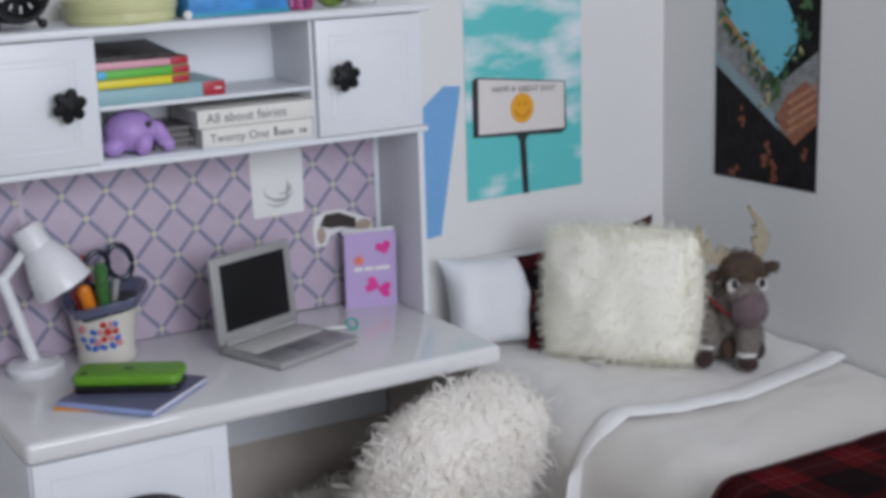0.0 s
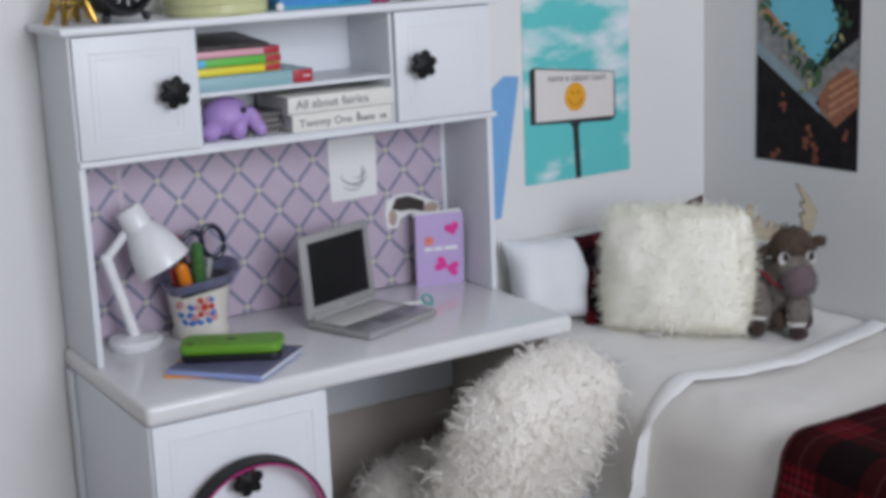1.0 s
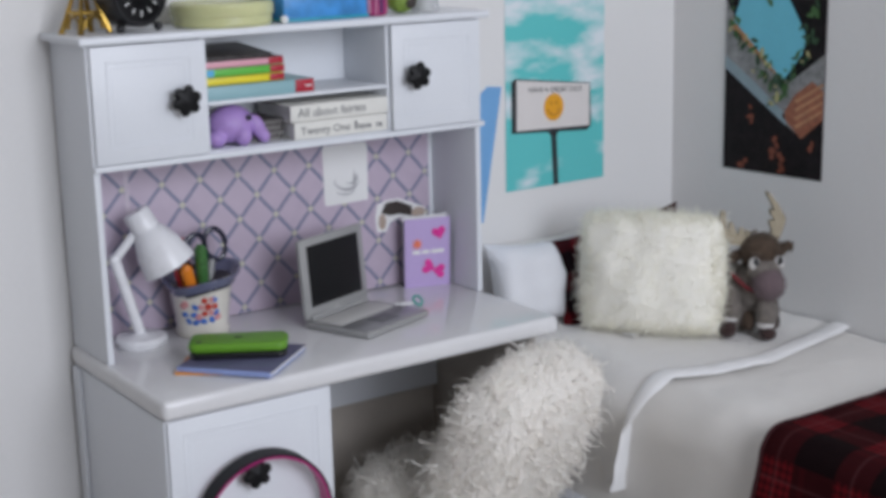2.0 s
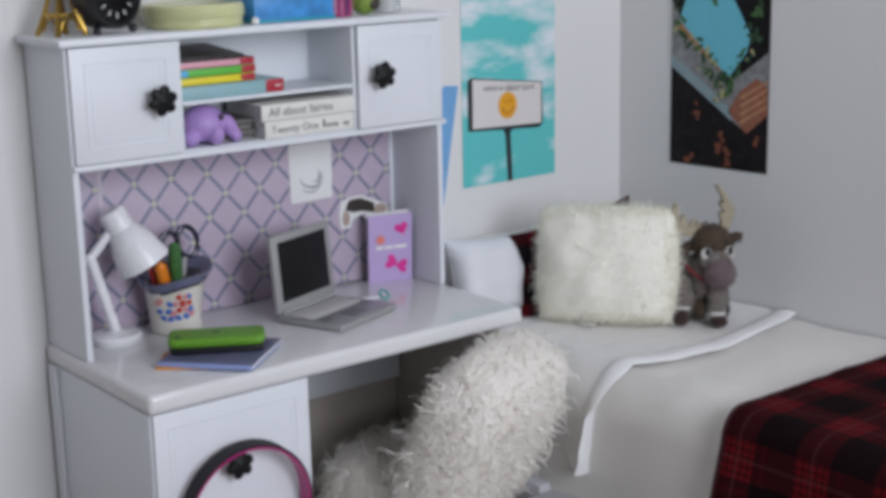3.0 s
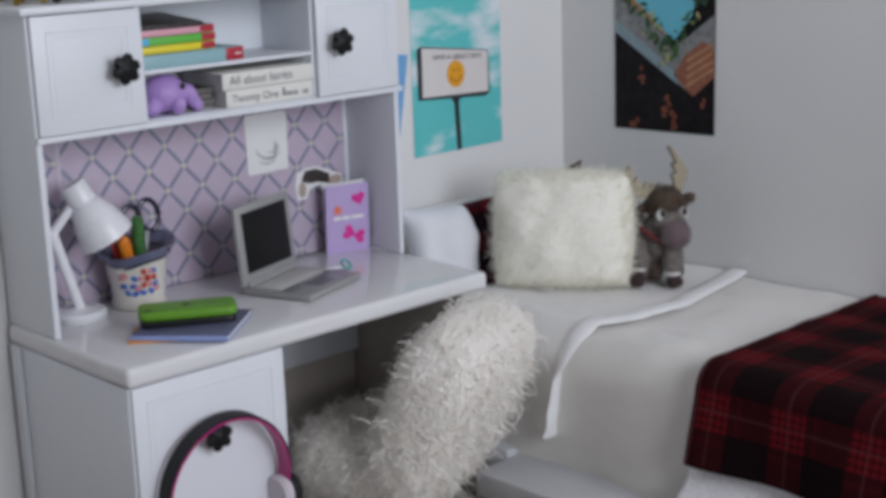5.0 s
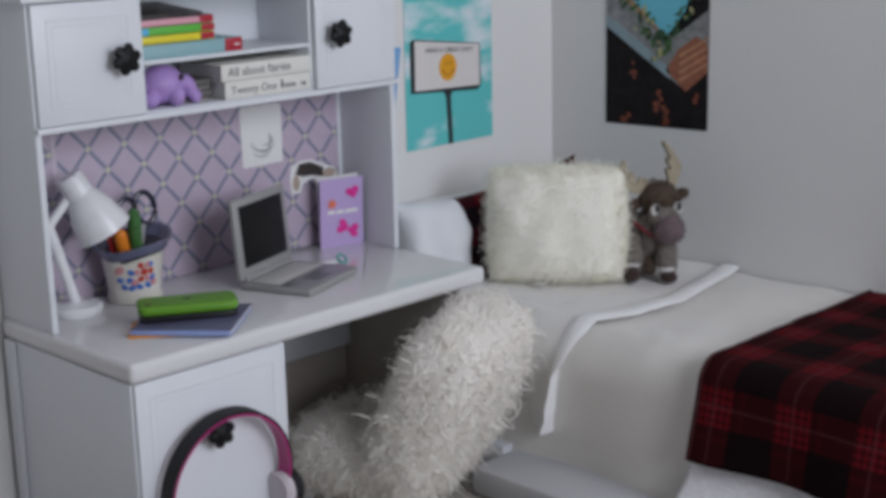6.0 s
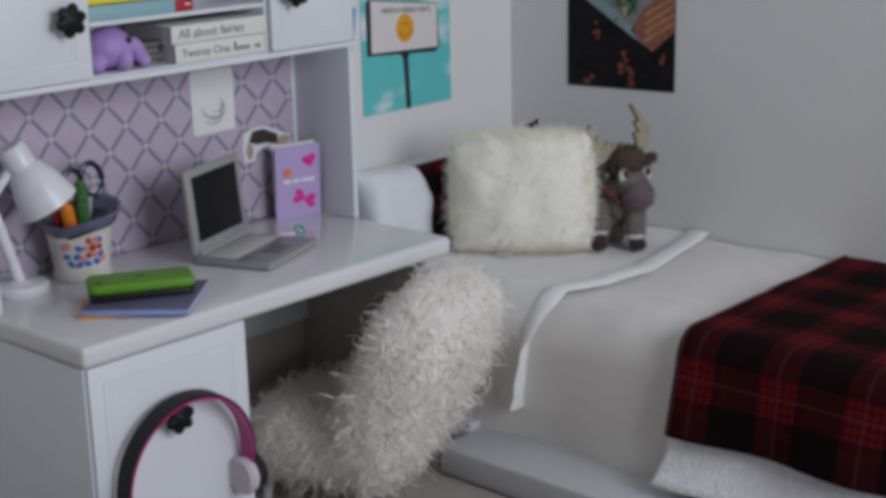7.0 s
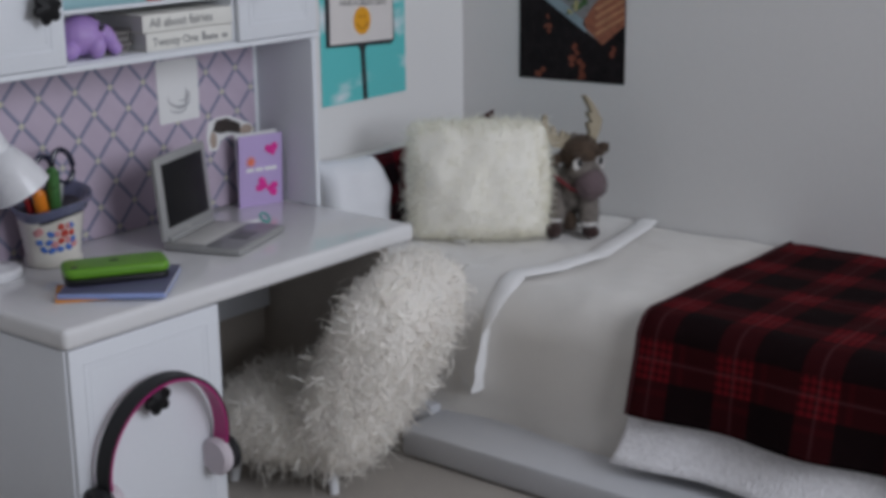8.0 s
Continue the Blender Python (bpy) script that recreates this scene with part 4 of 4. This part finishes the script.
# ---- on the walls ----
SKYP = cloudy_sky()
poster = thing("sign_poster", pose(0.5470, -0.0006, 0.3340), "turquoise sky poster of a white billboard with orange disc", "poster")
PW, PH = 0.1510, 0.236
part("sheet", outline([(0, 0), (PW, 0.001), (PW + 0.0005, PH), (0.0005, PH)], 0.0006), SKYP, poster)
at = pose(0, -0.0008, 0)
DARK = mat("black_print", (0.02, 0.022, 0.026), 0.4, vary=0.1)
CREAMP = mat("cream_print", (0.74, 0.70, 0.68), 0.4, vary=0.03)
part("sign_box", outline([(0.0085, 0.0690), (0.1235, 0.0625), (0.1305, 0.0675), (0.1290, 0.1200), (0.0140, 0.1335), (0.0085, 0.1300)], 0.0003), DARK, poster, m=at)
part("sign_face", outline([(0.0155, 0.0715), (0.1275, 0.0680), (0.1275, 0.1190), (0.0160, 0.1315)], 0.0003), CREAMP, poster, m=pose(0, -0.0012, 0))
part("post", outline([(0.0635, 0.0655), (0.0800, 0.0655), (0.0760, 0.0600), (0.0790, 0.0004), (0.0715, 0.0001), (0.0680, 0.0600)], 0.0003), DARK, poster, m=at)
lettering("sign_words", "HAVE A GREAT DAY!", 0.0088, DARK, poster, pose(0.033, -0.0017, 0.1160, 90, 3.5, 0))
part("disc", outline(disc(0.0715, 0.0955, 0.0150, 0.0165), 0.0003), mat("amber_print", (0.80, 0.37, 0.02), 0.4, vary=0.05), poster, "amber disc", m=pose(0, -0.0016, 0))
AMB = mat("brown_amber_print", (0.42, 0.15, 0.01), 0.4, vary=0.05)
for x in (0.0675, 0.0755):
    part("disc_mark", outline(disc(x, 0.1005, 0.0012, 0.0022, 12), 0.0003), AMB, poster, m=pose(0, -0.0020, 0))
part("disc_mark", tube([(0.0715 + 0.0095 * math.cos(a), -0.0021, 0.0960 + 0.0100 * math.sin(a)) for a in (math.pi + 0.25 + (math.pi - 0.5) * i / 14 for i in range(15))], 0.0007, 6), AMB, poster)

# the second poster hangs on the other wall; its own x runs towards the viewer along the wall
CAFE = mat("night_print", (0.012, 0.009, 0.010), 0.6, vary=0.9, scale=60, fine=200, spec=0.15)
p2 = thing("pool_poster", pose(EAST - 0.0006, -0.0920, 0.3445, 0, 0, -90), "dark poster of a turquoise pool seen past leaves", "poster")
Q, QH = 0.1555, 0.236
part("sheet", outline([(0, 0.001), (Q, 0.0045), (Q, QH), (0, QH)], 0.0006), CAFE, p2)


def print_piece(name, pts, material, layer):
    part(name, outline([(min(max(x, 0.0004), Q - 0.0004), z) for x, z in pts], 0.0002), material, p2, m=pose(0, -0.0008 - 0.0003 * layer, 0))


POOL = mat("pool_print", (0.15, 0.54, 0.68), 0.45, vary=0.08, scale=25)
print_piece("terrace", [(0.0, 0.137), (0.0, 0.205), (0.03, 0.165), (0.075, 0.125), (0.105, 0.115), (0.155, 0.150), (0.155, 0.076), (0.124, 0.051), (0.098, 0.066)], mat("stone_print", (0.24, 0.24, 0.24), 0.4, vary=0.6, scale=90), 0)
print_piece("edge_path", [(0.0, 0.124), (0.0, 0.139), (0.050, 0.110), (0.098, 0.077), (0.101, 0.063), (0.050, 0.094)], mat("grey_blue_print", (0.26, 0.34, 0.38), 0.4, vary=0.15), 1)
print_piece("brick_terrace", [(0.094, 0.074), (0.124, 0.050), (0.155, 0.075), (0.155, 0.108), (0.138, 0.118), (0.112, 0.100)], mat("brick_print", (0.30, 0.10, 0.05), 0.4, vary=0.5, scale=120), 1)
for k in range(4):
    print_piece("plank", [(0.112, 0.064 + 0.010 * k), (0.116, 0.061 + 0.010 * k), (0.155, 0.084 + 0.010 * k), (0.155, 0.0875 + 0.010 * k)], mat("pale_brick_print", (0.46, 0.22, 0.11), 0.4, vary=0.3), 2)
print_piece("kerb", [(0.013, 0.170), (0.010, 0.185), (0.082, 0.128), (0.086, 0.119)], mat("ochre_print", (0.46, 0.22, 0.10), 0.4, vary=0.4, scale=150), 1)
print_piece("pool", [(0.0135, 0.182), (0.040, 0.160), (0.082, 0.126), (0.096, 0.117), (0.122, 0.148), (0.128, 0.168), (0.110, 0.196), (0.085, 0.232), (0.035, 0.232)], POOL, 3)
rng = random.Random(5)
LEAVES = [mat("leaf_print", (0.05, 0.13, 0.03), 0.4, vary=0.5, scale=200), mat("dark_leaf_print", (0.02, 0.06, 0.02), 0.4, vary=0.4, scale=200), mat("straw_print", (0.46, 0.42, 0.20), 0.4, vary=0.3, scale=200)]
line = [(0.004, 0.225), (0.008, 0.195), (0.012, 0.176), (0.030, 0.158), (0.050, 0.140), (0.070, 0.125), (0.080, 0.108), (0.092, 0.112), (0.104, 0.126), (0.122, 0.146), (0.133, 0.168), (0.138, 0.195), (0.142, 0.220), (0.074, 0.226), (0.060, 0.120), (0.084, 0.098)]
for k in range(110):
    cx, cz = line[k % len(line)]
    cx, cz = cx + rng.gauss(0, 0.006), cz + rng.gauss(0, 0.007)
    if not 0.004 < cx < Q - 0.004:
        continue
    r, a = rng.uniform(0.0018, 0.0048), rng.uniform(0, 3.1)
    print_piece("leaf", disc(cx, min(cz, QH - 0.006), r * 1.6, r * 0.7, 7, a), LEAVES[rng.choice((0, 0, 1, 1, 2))], 4 + k % 3)
FIRE = mat("rust_print", (0.20, 0.045, 0.018), 0.4, vary=0.6, scale=220)
for cx, cz, r in ((0.030, 0.012, 0.008), (0.088, 0.018, 0.011), (0.080, 0.040, 0.010), (0.140, 0.048, 0.008), (0.044, 0.068, 0.008), (0.092, 0.010, 0.008)):
    for k in range(4):
        print_piece("flower", disc(cx + rng.gauss(0, r * 0.5), max(cz + rng.gauss(0, r * 0.6), 0.008), r * rng.uniform(0.25, 0.5), r * rng.uniform(0.25, 0.6), 7, rng.uniform(0, 3)), FIRE, 1 + k % 3)

bp_ = thing("blue_paper", pose(0.4990, -0.0006, 0.262), "blue paper offcut with white border pinned to the wall", "paper")
part("sheet", outline([(-0.03, 0.035), (0.0135, 0.040), (0.0425, 0.1980), (0.022, 0.200), (-0.03, 0.160)], 0.0006), mat("cornflower_paper", (0.17, 0.39, 0.69), 0.6, vary=0.08, scale=20), bp_)

# ---- bed ----
BX, BT, BY = 0.488, 0.180, -1.02       # near side, top, foot
bed = thing("toy_bed", pose(0, 0, 0), "low toy bed with grey side rail and thick mattress", "bed")
RAILM = mat("grey_white_rail", (0.62, 0.63, 0.66), 0.5, vary=0.03)
part("mattress", box(BX + 0.014, EAST - 0.004, BY, -0.004, 0.055, BT - 0.006, 0.046, seg=7), COTTON, bed)
part("side_rail", box(BX - 0.024, BX + 0.012, -0.2290, -0.004, 0.004, 0.040, 0.004), RAILM, bed, "grey painted side rail")
part("side_ledge", box(BX - 0.076, BX + 0.012, BY - 0.01, -0.2295, 0.002, 0.033, 0.005), RAILM, bed, "broad grey painted ledge")
part("side_rail", box(EAST - 0.030, EAST - 0.004, BY - 0.01, -0.004, 0.018, 0.052, 0.003), RAILM, bed, "grey painted side rail")
part("slat_base", box(BX + 0.0125, EAST - 0.0305, BY - 0.01, -0.006, 0.030, 0.0545, 0.002), RAILM, bed)
for x, top in ((BX - 0.018, 0.0018), (EAST - 0.028, 0.0178)):
    for y in (-0.03, BY):
        part("leg", box(x, x + 0.022, y, y + 0.022, 0, top, 0.001), RAILM, bed)


EDGE_R = 0.05


def drape(s, over, lift, bx, r):
    """Across the bed: s metres from the wall, flat on top, round the near edge and down. Gives x and z."""
    flat = EAST - 0.003 - bx - r
    if s < flat:
        return EAST - 0.003 - s, BT + lift
    a = (s - flat) / r
    if a < math.pi / 2:
        return bx + r - r * math.sin(a), BT + lift - r + r * math.cos(a)
    return bx, BT + lift - r - (s - flat - r * math.pi / 2)


def wrinkle(x, y, z, amp, freq, seed):
    return amp * noise.noise(Vector((x * freq + seed, y * freq, z * freq)))


TRIM_R = 0.0130


def cover(name, material, y_far, y_near, drop, lift, bx, thick, label, category, seed, wave=0.004, uv=False, skew=lambda k: 0.0, trim=None, r=EDGE_R, flare=0.004, steep=1.0):
    arc = r * math.pi / 2
    flat = EAST - 0.003 - bx - r
    total = flat + arc + drop

    def f(u, v):
        s = u * total
        x, z = drape(s, drop, lift, bx, r)
        y = y_far + (y_near - y_far + skew(u)) * v
        down = max(0.0, (s - flat - arc) / max(drop, 1e-6))
        k = wrinkle(x, y, z, wave, 14, seed) + wrinkle(x, y, z, wave * 0.4, 45, seed + 9)
        fold = down * 0.006 * math.sin(y * 34 + seed + 0.6 * math.sin(y * 9))
        return (x - flare * down ** steep - fold - 0.6 * abs(k) * down, y + 0.3 * k * down, z + max(k, -0.002) * (1 - down))
    t = thing(name, pose(0, 0, 0), label, category)
    surface(f, 90, 110, "cloth", material, t, thick, (lambda u, v: (u * total, v * abs(y_near - y_far))) if uv else None)
    if trim:
        pts = [f(i / 70, 0.0 if uv else 1.0) for i in range(71)]
        part("hem" if uv else "piping", tube([(p[0] - 0.001, p[1], p[2] + 0.0015) for p in pts], 0.0025 if uv else TRIM_R, 10, squash=0.26), trim, t, "dark red hem" if uv else "raised white piping along the edge")
    return t


cover("fleece_blanket", FLEECE, -0.012, BY, 0.102, 0.000, BX, 0.003, "cream fleece blanket over the mattress, hanging at the side", "blanket", 3.0)


def fold_line(u):
    """The head blanket's edge bows over the bed and hangs straight at its side."""
    return float(np.interp(u, (0, 0.18, 0.37, 0.55, 0.66, 0.72, 0.82, 1.0), (0.013, -0.003, -0.020, -0.013, 0.004, 0.002, 0.010, 0.020)))


cover("head_blanket", SHEET, -0.010, -0.300, 0.070, 0.0048, BX - 0.004, 0.003, "white blanket with raised piping across the pillow end", "blanket", 7.0, 0.003, False, fold_line, TRIM)
PLAID = plaid_cloth("red_plaid", 0.085, (0.092, 0.0045, 0.007), (0.0035, 0.003, 0.0035))
cover("plaid_throw", PLAID, -0.476, BY + 0.05, 0.068, 0.0085, BX - 0.007, 0.004, "red and black plaid throw folded over the bed's foot", "throw", 11.0, 0.002, True, trim=mat("dark_red_hem", (0.05, 0.006, 0.009), 0.9, vary=0.2), r=0.030, flare=0.012)
cover("knit_blanket", KNIT, -0.470, BY + 0.02, 0.086, 0.0035, BX - 0.004, 0.003, "white knitted blanket showing under the plaid throw", "blanket", 11.0, 0.002, flare=0.034, steep=4.0)

# ---- pillows ----
FACE_Z = math.degrees(math.atan2(-0.1295, 0.104))          # the fur cushion's line on the bed


def cushion(name, w, h, t, material, m, label, seed, pinch=0.07, crumple=0.004):
    return solo(name, pillow_shape(w, h, t, seed, pinch=pinch, crumple=crumple), material, m, label, "pillow")


BZ = BT + 0.008
cushion("bed_pillow", 0.268, 0.099, 0.055, CREAM_COTTON, pose(0.672, -0.034, BZ - 0.005, -8, -2, 0), "long cream pillow leaning on the wall", 2.0, crumple=0.007)
cushion("bed_pillow", 0.120, 0.103, 0.055, COTTON, pose(0.548, -0.062, BZ - 0.004, -14, 0, -12), "plump white cotton pillow", 5.0, pinch=0.13, crumple=0.009)
PLAIDC = plaid_cloth("red_plaid_cushion", 0.045, (0.15, 0.008, 0.013), (0.008, 0.006, 0.008))
pc = cushion("plaid_cushion", 0.172, 0.110, 0.046, PLAIDC, pose(0.627, -0.136, BZ + 0.013, -12, -18, FACE_Z + 6), "red plaid cushion behind the fluffy one", 8.0, pinch=0.14)
uv_flat(pc)
fur = thing("fluffy_cushion", pose(0.617, -0.178, BZ - 0.001, -9, 0, FACE_Z), "cream sheepskin-like fluffy square cushion", "cushion")
fp = part("cover", pillow_shape(0.163, 0.136, 0.066, 4.0, pinch=-0.02, crumple=0.006, soft=0.07), WOOL, fur, m=pose(0, 0, 0.002))
roots, normals = sampled(fp.data, 6500, 11)
rr = np.array(roots) + np.array([0, 0, 0.002])
strands("fleece", rr, normals, WOOL_HAIR, fur, 0.0110, 0.0009, 0.9, 0.06, 12, "dense cream fleece", steps=4, lean=0.55)
roots, normals = sampled(fp.data, 8000, 13, lambda co, nm: max(abs(co.x) / 0.082, abs(co.z - 0.068) / 0.068) > 0.80)
strands("rim_lock", np.array(roots) + np.array([0, 0, 0.002]), normals, WOOL_HAIR, fur, 0.0155, 0.0011, 1.3, 0.10, 14, "longer cream locks round the seam", steps=4, lean=0.5)
part("care_label", box(-0.030, -0.012, -0.020, -0.010, 0.0, 0.001, 0.0002), PAPER, fur, "small white label")

# ---- plush reindeer, one mesh ----
PL = [mat("grey_brown_plush", (0.20, 0.175, 0.155), 0.95, vary=0.35, scale=120, fine=500, bump=0.8, depth=0.002, sheen=0.15),
      mat("dark_brown_plush", (0.080, 0.052, 0.034), 0.95, vary=0.35, scale=120, fine=500, bump=0.8, depth=0.002, sheen=0.08),
      mat("mauve_plush", (0.165, 0.118, 0.128), 0.95, vary=0.2, scale=120, fine=500, bump=0.8, depth=0.002, sheen=0.15),
      mat("tan_felt", (0.36, 0.31, 0.225), 0.9, vary=0.12, scale=120, fine=500, bump=0.6),
      mat("white_felt", (0.62, 0.60, 0.58), 0.9, vary=0.15), mat("hoof_felt", (0.035, 0.016, 0.014), 0.9, vary=0.3, sheen=0.2), BLACK, mat("maroon_felt", (0.16, 0.02, 0.025), 0.9)]
bm = bmesh.new()
ball(-0.022, 0.030, 0.046, 0.031, 0.038, 0.043, bm, 0)            # trunk
ball(-0.013, 0.004, 0.066, 0.021, 0.023, 0.034, bm, 0)            # chest
ball(-0.038, 0.008, 0.046, 0.016, 0.022, 0.034, bm, 0)            # flank
ball(-0.002, -0.004, 0.114, 0.0275, 0.026, 0.0255, bm, 1)         # head
ball(-0.001, -0.018, 0.093, 0.0225, 0.019, 0.018, bm, 0)          # cheeks
ball(0.002, -0.030, 0.076, 0.0210, 0.021, 0.0215, bm, 2)          # muzzle
ball(-0.010, 0.000, 0.139, 0.006, 0.005, 0.004, bm, 0)            # tuft
for cx, cy in ((-0.0165, -0.0265), (0.0165, -0.0245)):
    ball(cx, cy, 0.1035, 0.0076, 0.0046, 0.0096, bm, 4)
    ball(cx + 0.001, cy - 0.0040, 0.1065, 0.0038, 0.0022, 0.0054, bm, 6)
    ball(cx, cy - 0.0010, 0.1165, 0.0084, 0.0050, 0.0028, bm, 1)
ball(-0.0355, 0.002, 0.107, 0.0125, 0.006, 0.0075, bm, 1, turn=Matrix.Rotation(-0.5, 3, "Y"))
ball(-0.0490, 0.004, 0.088, 0.0075, 0.005, 0.0135, bm, 5, turn=Matrix.Rotation(0.35, 3, "Y"))
ball(-0.0485, -0.0005, 0.087, 0.0030, 0.0016, 0.0045, bm, 4)
ball(0.0315, -0.002, 0.119, 0.0115, 0.006, 0.0072, bm, 1, turn=Matrix.Rotation(-0.15, 3, "Y"))
ball(0.003, -0.022, 0.036, 0.0135, 0.013, 0.032, bm, 0)           # front leg
ball(0.001, -0.025, 0.0185, 0.0125, 0.0120, 0.0050, bm, 4)
ball(0.002, -0.032, 0.0085, 0.0120, 0.014, 0.0090, bm, 5)
ball(-0.041, -0.006, 0.034, 0.0140, 0.015, 0.024, bm, 0)          # second leg
ball(-0.044, -0.011, 0.0255, 0.0120, 0.0115, 0.0048, bm, 4)
ball(-0.048, -0.017, 0.0125, 0.0120, 0.014, 0.0125, bm, 5)
ball(0.017, 0.014, 0.028, 0.0120, 0.014, 0.021, bm, 0)            # hind leg
ball(0.0205, 0.008, 0.0135, 0.0100, 0.012, 0.0130, bm, 5)
ball(-0.018, -0.004, 0.020, 0.0110, 0.012, 0.0140, bm, 1)
start = len(bm.faces)
tube([(-0.041, -0.004, 0.086), (-0.034, -0.016, 0.078), (-0.025, -0.024, 0.070), (-0.014, -0.026, 0.064)], [0.0032, 0.0040, 0.0040, 0.0030], 8, bm, 0.6)
bm.faces.ensure_lookup_table()
for f in bm.faces[start:]:
    f.material_index = 7
# flat felt antlers with blunt tines
for plate in ([(10.3, 131), (21, 129), (27, 144.5), (30.4, 158.7), (24.5, 169), (18, 180.6), (7.7, 193.5), (4.2, 192), (11.6, 178), (15, 169), (9.8, 170.5), (10.6, 164), (16, 156), (9, 155), (9.6, 149), (11.8, 145)],
              [(-27, 122), (-15, 133), (-17, 142), (-21.5, 143), (-23, 136), (-25, 146), (-29.7, 146), (-32, 136.5), (-36, 144), (-40, 154), (-44, 153), (-45, 142.5), (-48, 150), (-49.5, 169), (-54, 170), (-59, 155), (-57, 144.5), (-50, 134), (-42, 125)]):
    before = len(bm.verts)
    outline([(x / 1000, z / 1000) for x, z in plate], 0.0055, bm, 3)
    bm.verts.ensure_lookup_table()
    for v in bm.verts[before:]:
        v.co.y += 0.004 + 0.10 * (v.co.z - 0.13)
add_nap(bm, 9000, 0.0045, 0.0009, 3)
solo("plush_reindeer", bm, PL, pose(0.7150, -0.2520, BZ - 0.001, 0, 0, -31) @ Matrix.Scale(0.84, 4), "grey-brown plush reindeer toy with tan felt antlers, sitting", "plush toy")

# ---- shaggy chair ----
chair = thing("shaggy_chair", pose(0.336, -0.164, 0, 0, 0, 20), "small chair covered in long ivory shaggy fur", "chair")
LEGM = mat("white_metal_leg", (0.75, 0.76, 0.78), 0.3, vary=0.03)


def pad(cx, cy, cz, w, d, h, tilt):
    bm = bmesh.new()
    got = bmesh.ops.create_uvsphere(bm, u_segments=32, v_segments=18, radius=1)
    R = Matrix.Rotation(radians(tilt), 3, "X")
    for v in got["verts"]:
        c = v.co
        p = Vector([math.copysign(abs(k) ** 0.62, k) for k in c])
        p = R @ Vector((p.x * w, p.y * d, p.z * h))
        v.co = p + Vector((cx, cy, cz))
    return bm


seat = part("seat", pad(-0.012, -0.004, 0.066, 0.078, 0.080, 0.040, 0), SHAG_CORE, chair)
back = part("backrest", pad(-0.003, -0.086, 0.128, 0.101, 0.050, 0.114, 27), SHAG_CORE, chair)
roots, normals = sampled(seat.data, 8500, 21)
strands("seat_fur", roots, normals, SHAG, chair, 0.032, 0.0013, 3.6, 0.40, 22, "long curling ivory locks", steps=6, lean=0.75)
roots, normals = sampled(back.data, 5500, 31)
strands("backrest_fur", roots, normals, SHAG, chair, 0.028, 0.0012, 4.0, 0.35, 32, "long curling ivory locks", steps=6, lean=0.75)
roots, normals = sampled(back.data, 3400, 41)
strands("loose_lock", roots, normals, SHAG, chair, 0.036, 0.0024, 5.0, 0.25, 42, "longer glossy ivory curls", steps=8, lean=0.7)
for sx in (-1, 1):
    for sy in (-1, 1):
        part("leg", tube([(sx * 0.052, sy * 0.050, 0.045), (sx * 0.060, sy * 0.056, 0.0)], [0.0065, 0.005], 12), LEGM, chair)

# ---- headphones hanging from the cupboard knob ----
HPX, HPZ = 0.0855, 0.1175
hp = thing("toy_headphones", pose(HPX, DF - 0.013, HPZ, 4, 0, 0), "black and magenta toy headphones hung on the knob", "headphones")


def band(r, w, t):
    """A flat strap bent over an arch."""
    bm = bmesh.new()
    n = 40
    rows_ = []
    for i in range(n + 1):
        a = -0.25 + (math.pi + 0.5) * i / n
        ring = []
        for dy, dr in ((-w / 2, 0), (w / 2, 0), (w / 2, t), (-w / 2, t)):
            rr_ = r + dr
            ring.append(bm.verts.new((rr_ * math.cos(a), dy, rr_ * 1.06 * math.sin(a))))
        rows_.append(ring)
    for a, b in zip(rows_, rows_[1:]):
        for k in range(4):
            bm.faces.new((a[k], a[(k + 1) % 4], b[(k + 1) % 4], b[k]))
    bm.faces.new(rows_[0])
    bm.faces.new(rows_[-1][::-1])
    bmesh.ops.recalc_face_normals(bm, faces=bm.faces)
    return bm


part("outer_band", band(0.0668, 0.016, 0.0022), MATTE_BLACK, hp)
part("inner_band", band(0.0648, 0.0175, 0.0018), mat("magenta_plastic", (0.42, 0.015, 0.17), 0.35, vary=0.05), hp, "magenta inner strap")
CUP = mat("pale_pink_cushion", (0.62, 0.56, 0.60), 0.6, vary=0.05)
for s in (-1, 1):
    part("ear_cup", lathe([(0.012, 0), (0.0165, 0.003), (0.0165, 0.010), (0.013, 0.013)], 28), MATTE_BLACK, hp, m=pose(s * 0.066, 0, -0.024, 0, 90 * s, 0))
    part("ear_cushion", lathe([(0.0155, -0.010), (0.018, -0.006), (0.0165, 0.0)], 28), CUP, hp, "pale pink ear cushion", m=pose(s * 0.066, 0, -0.024, 0, 90 * s, 0))
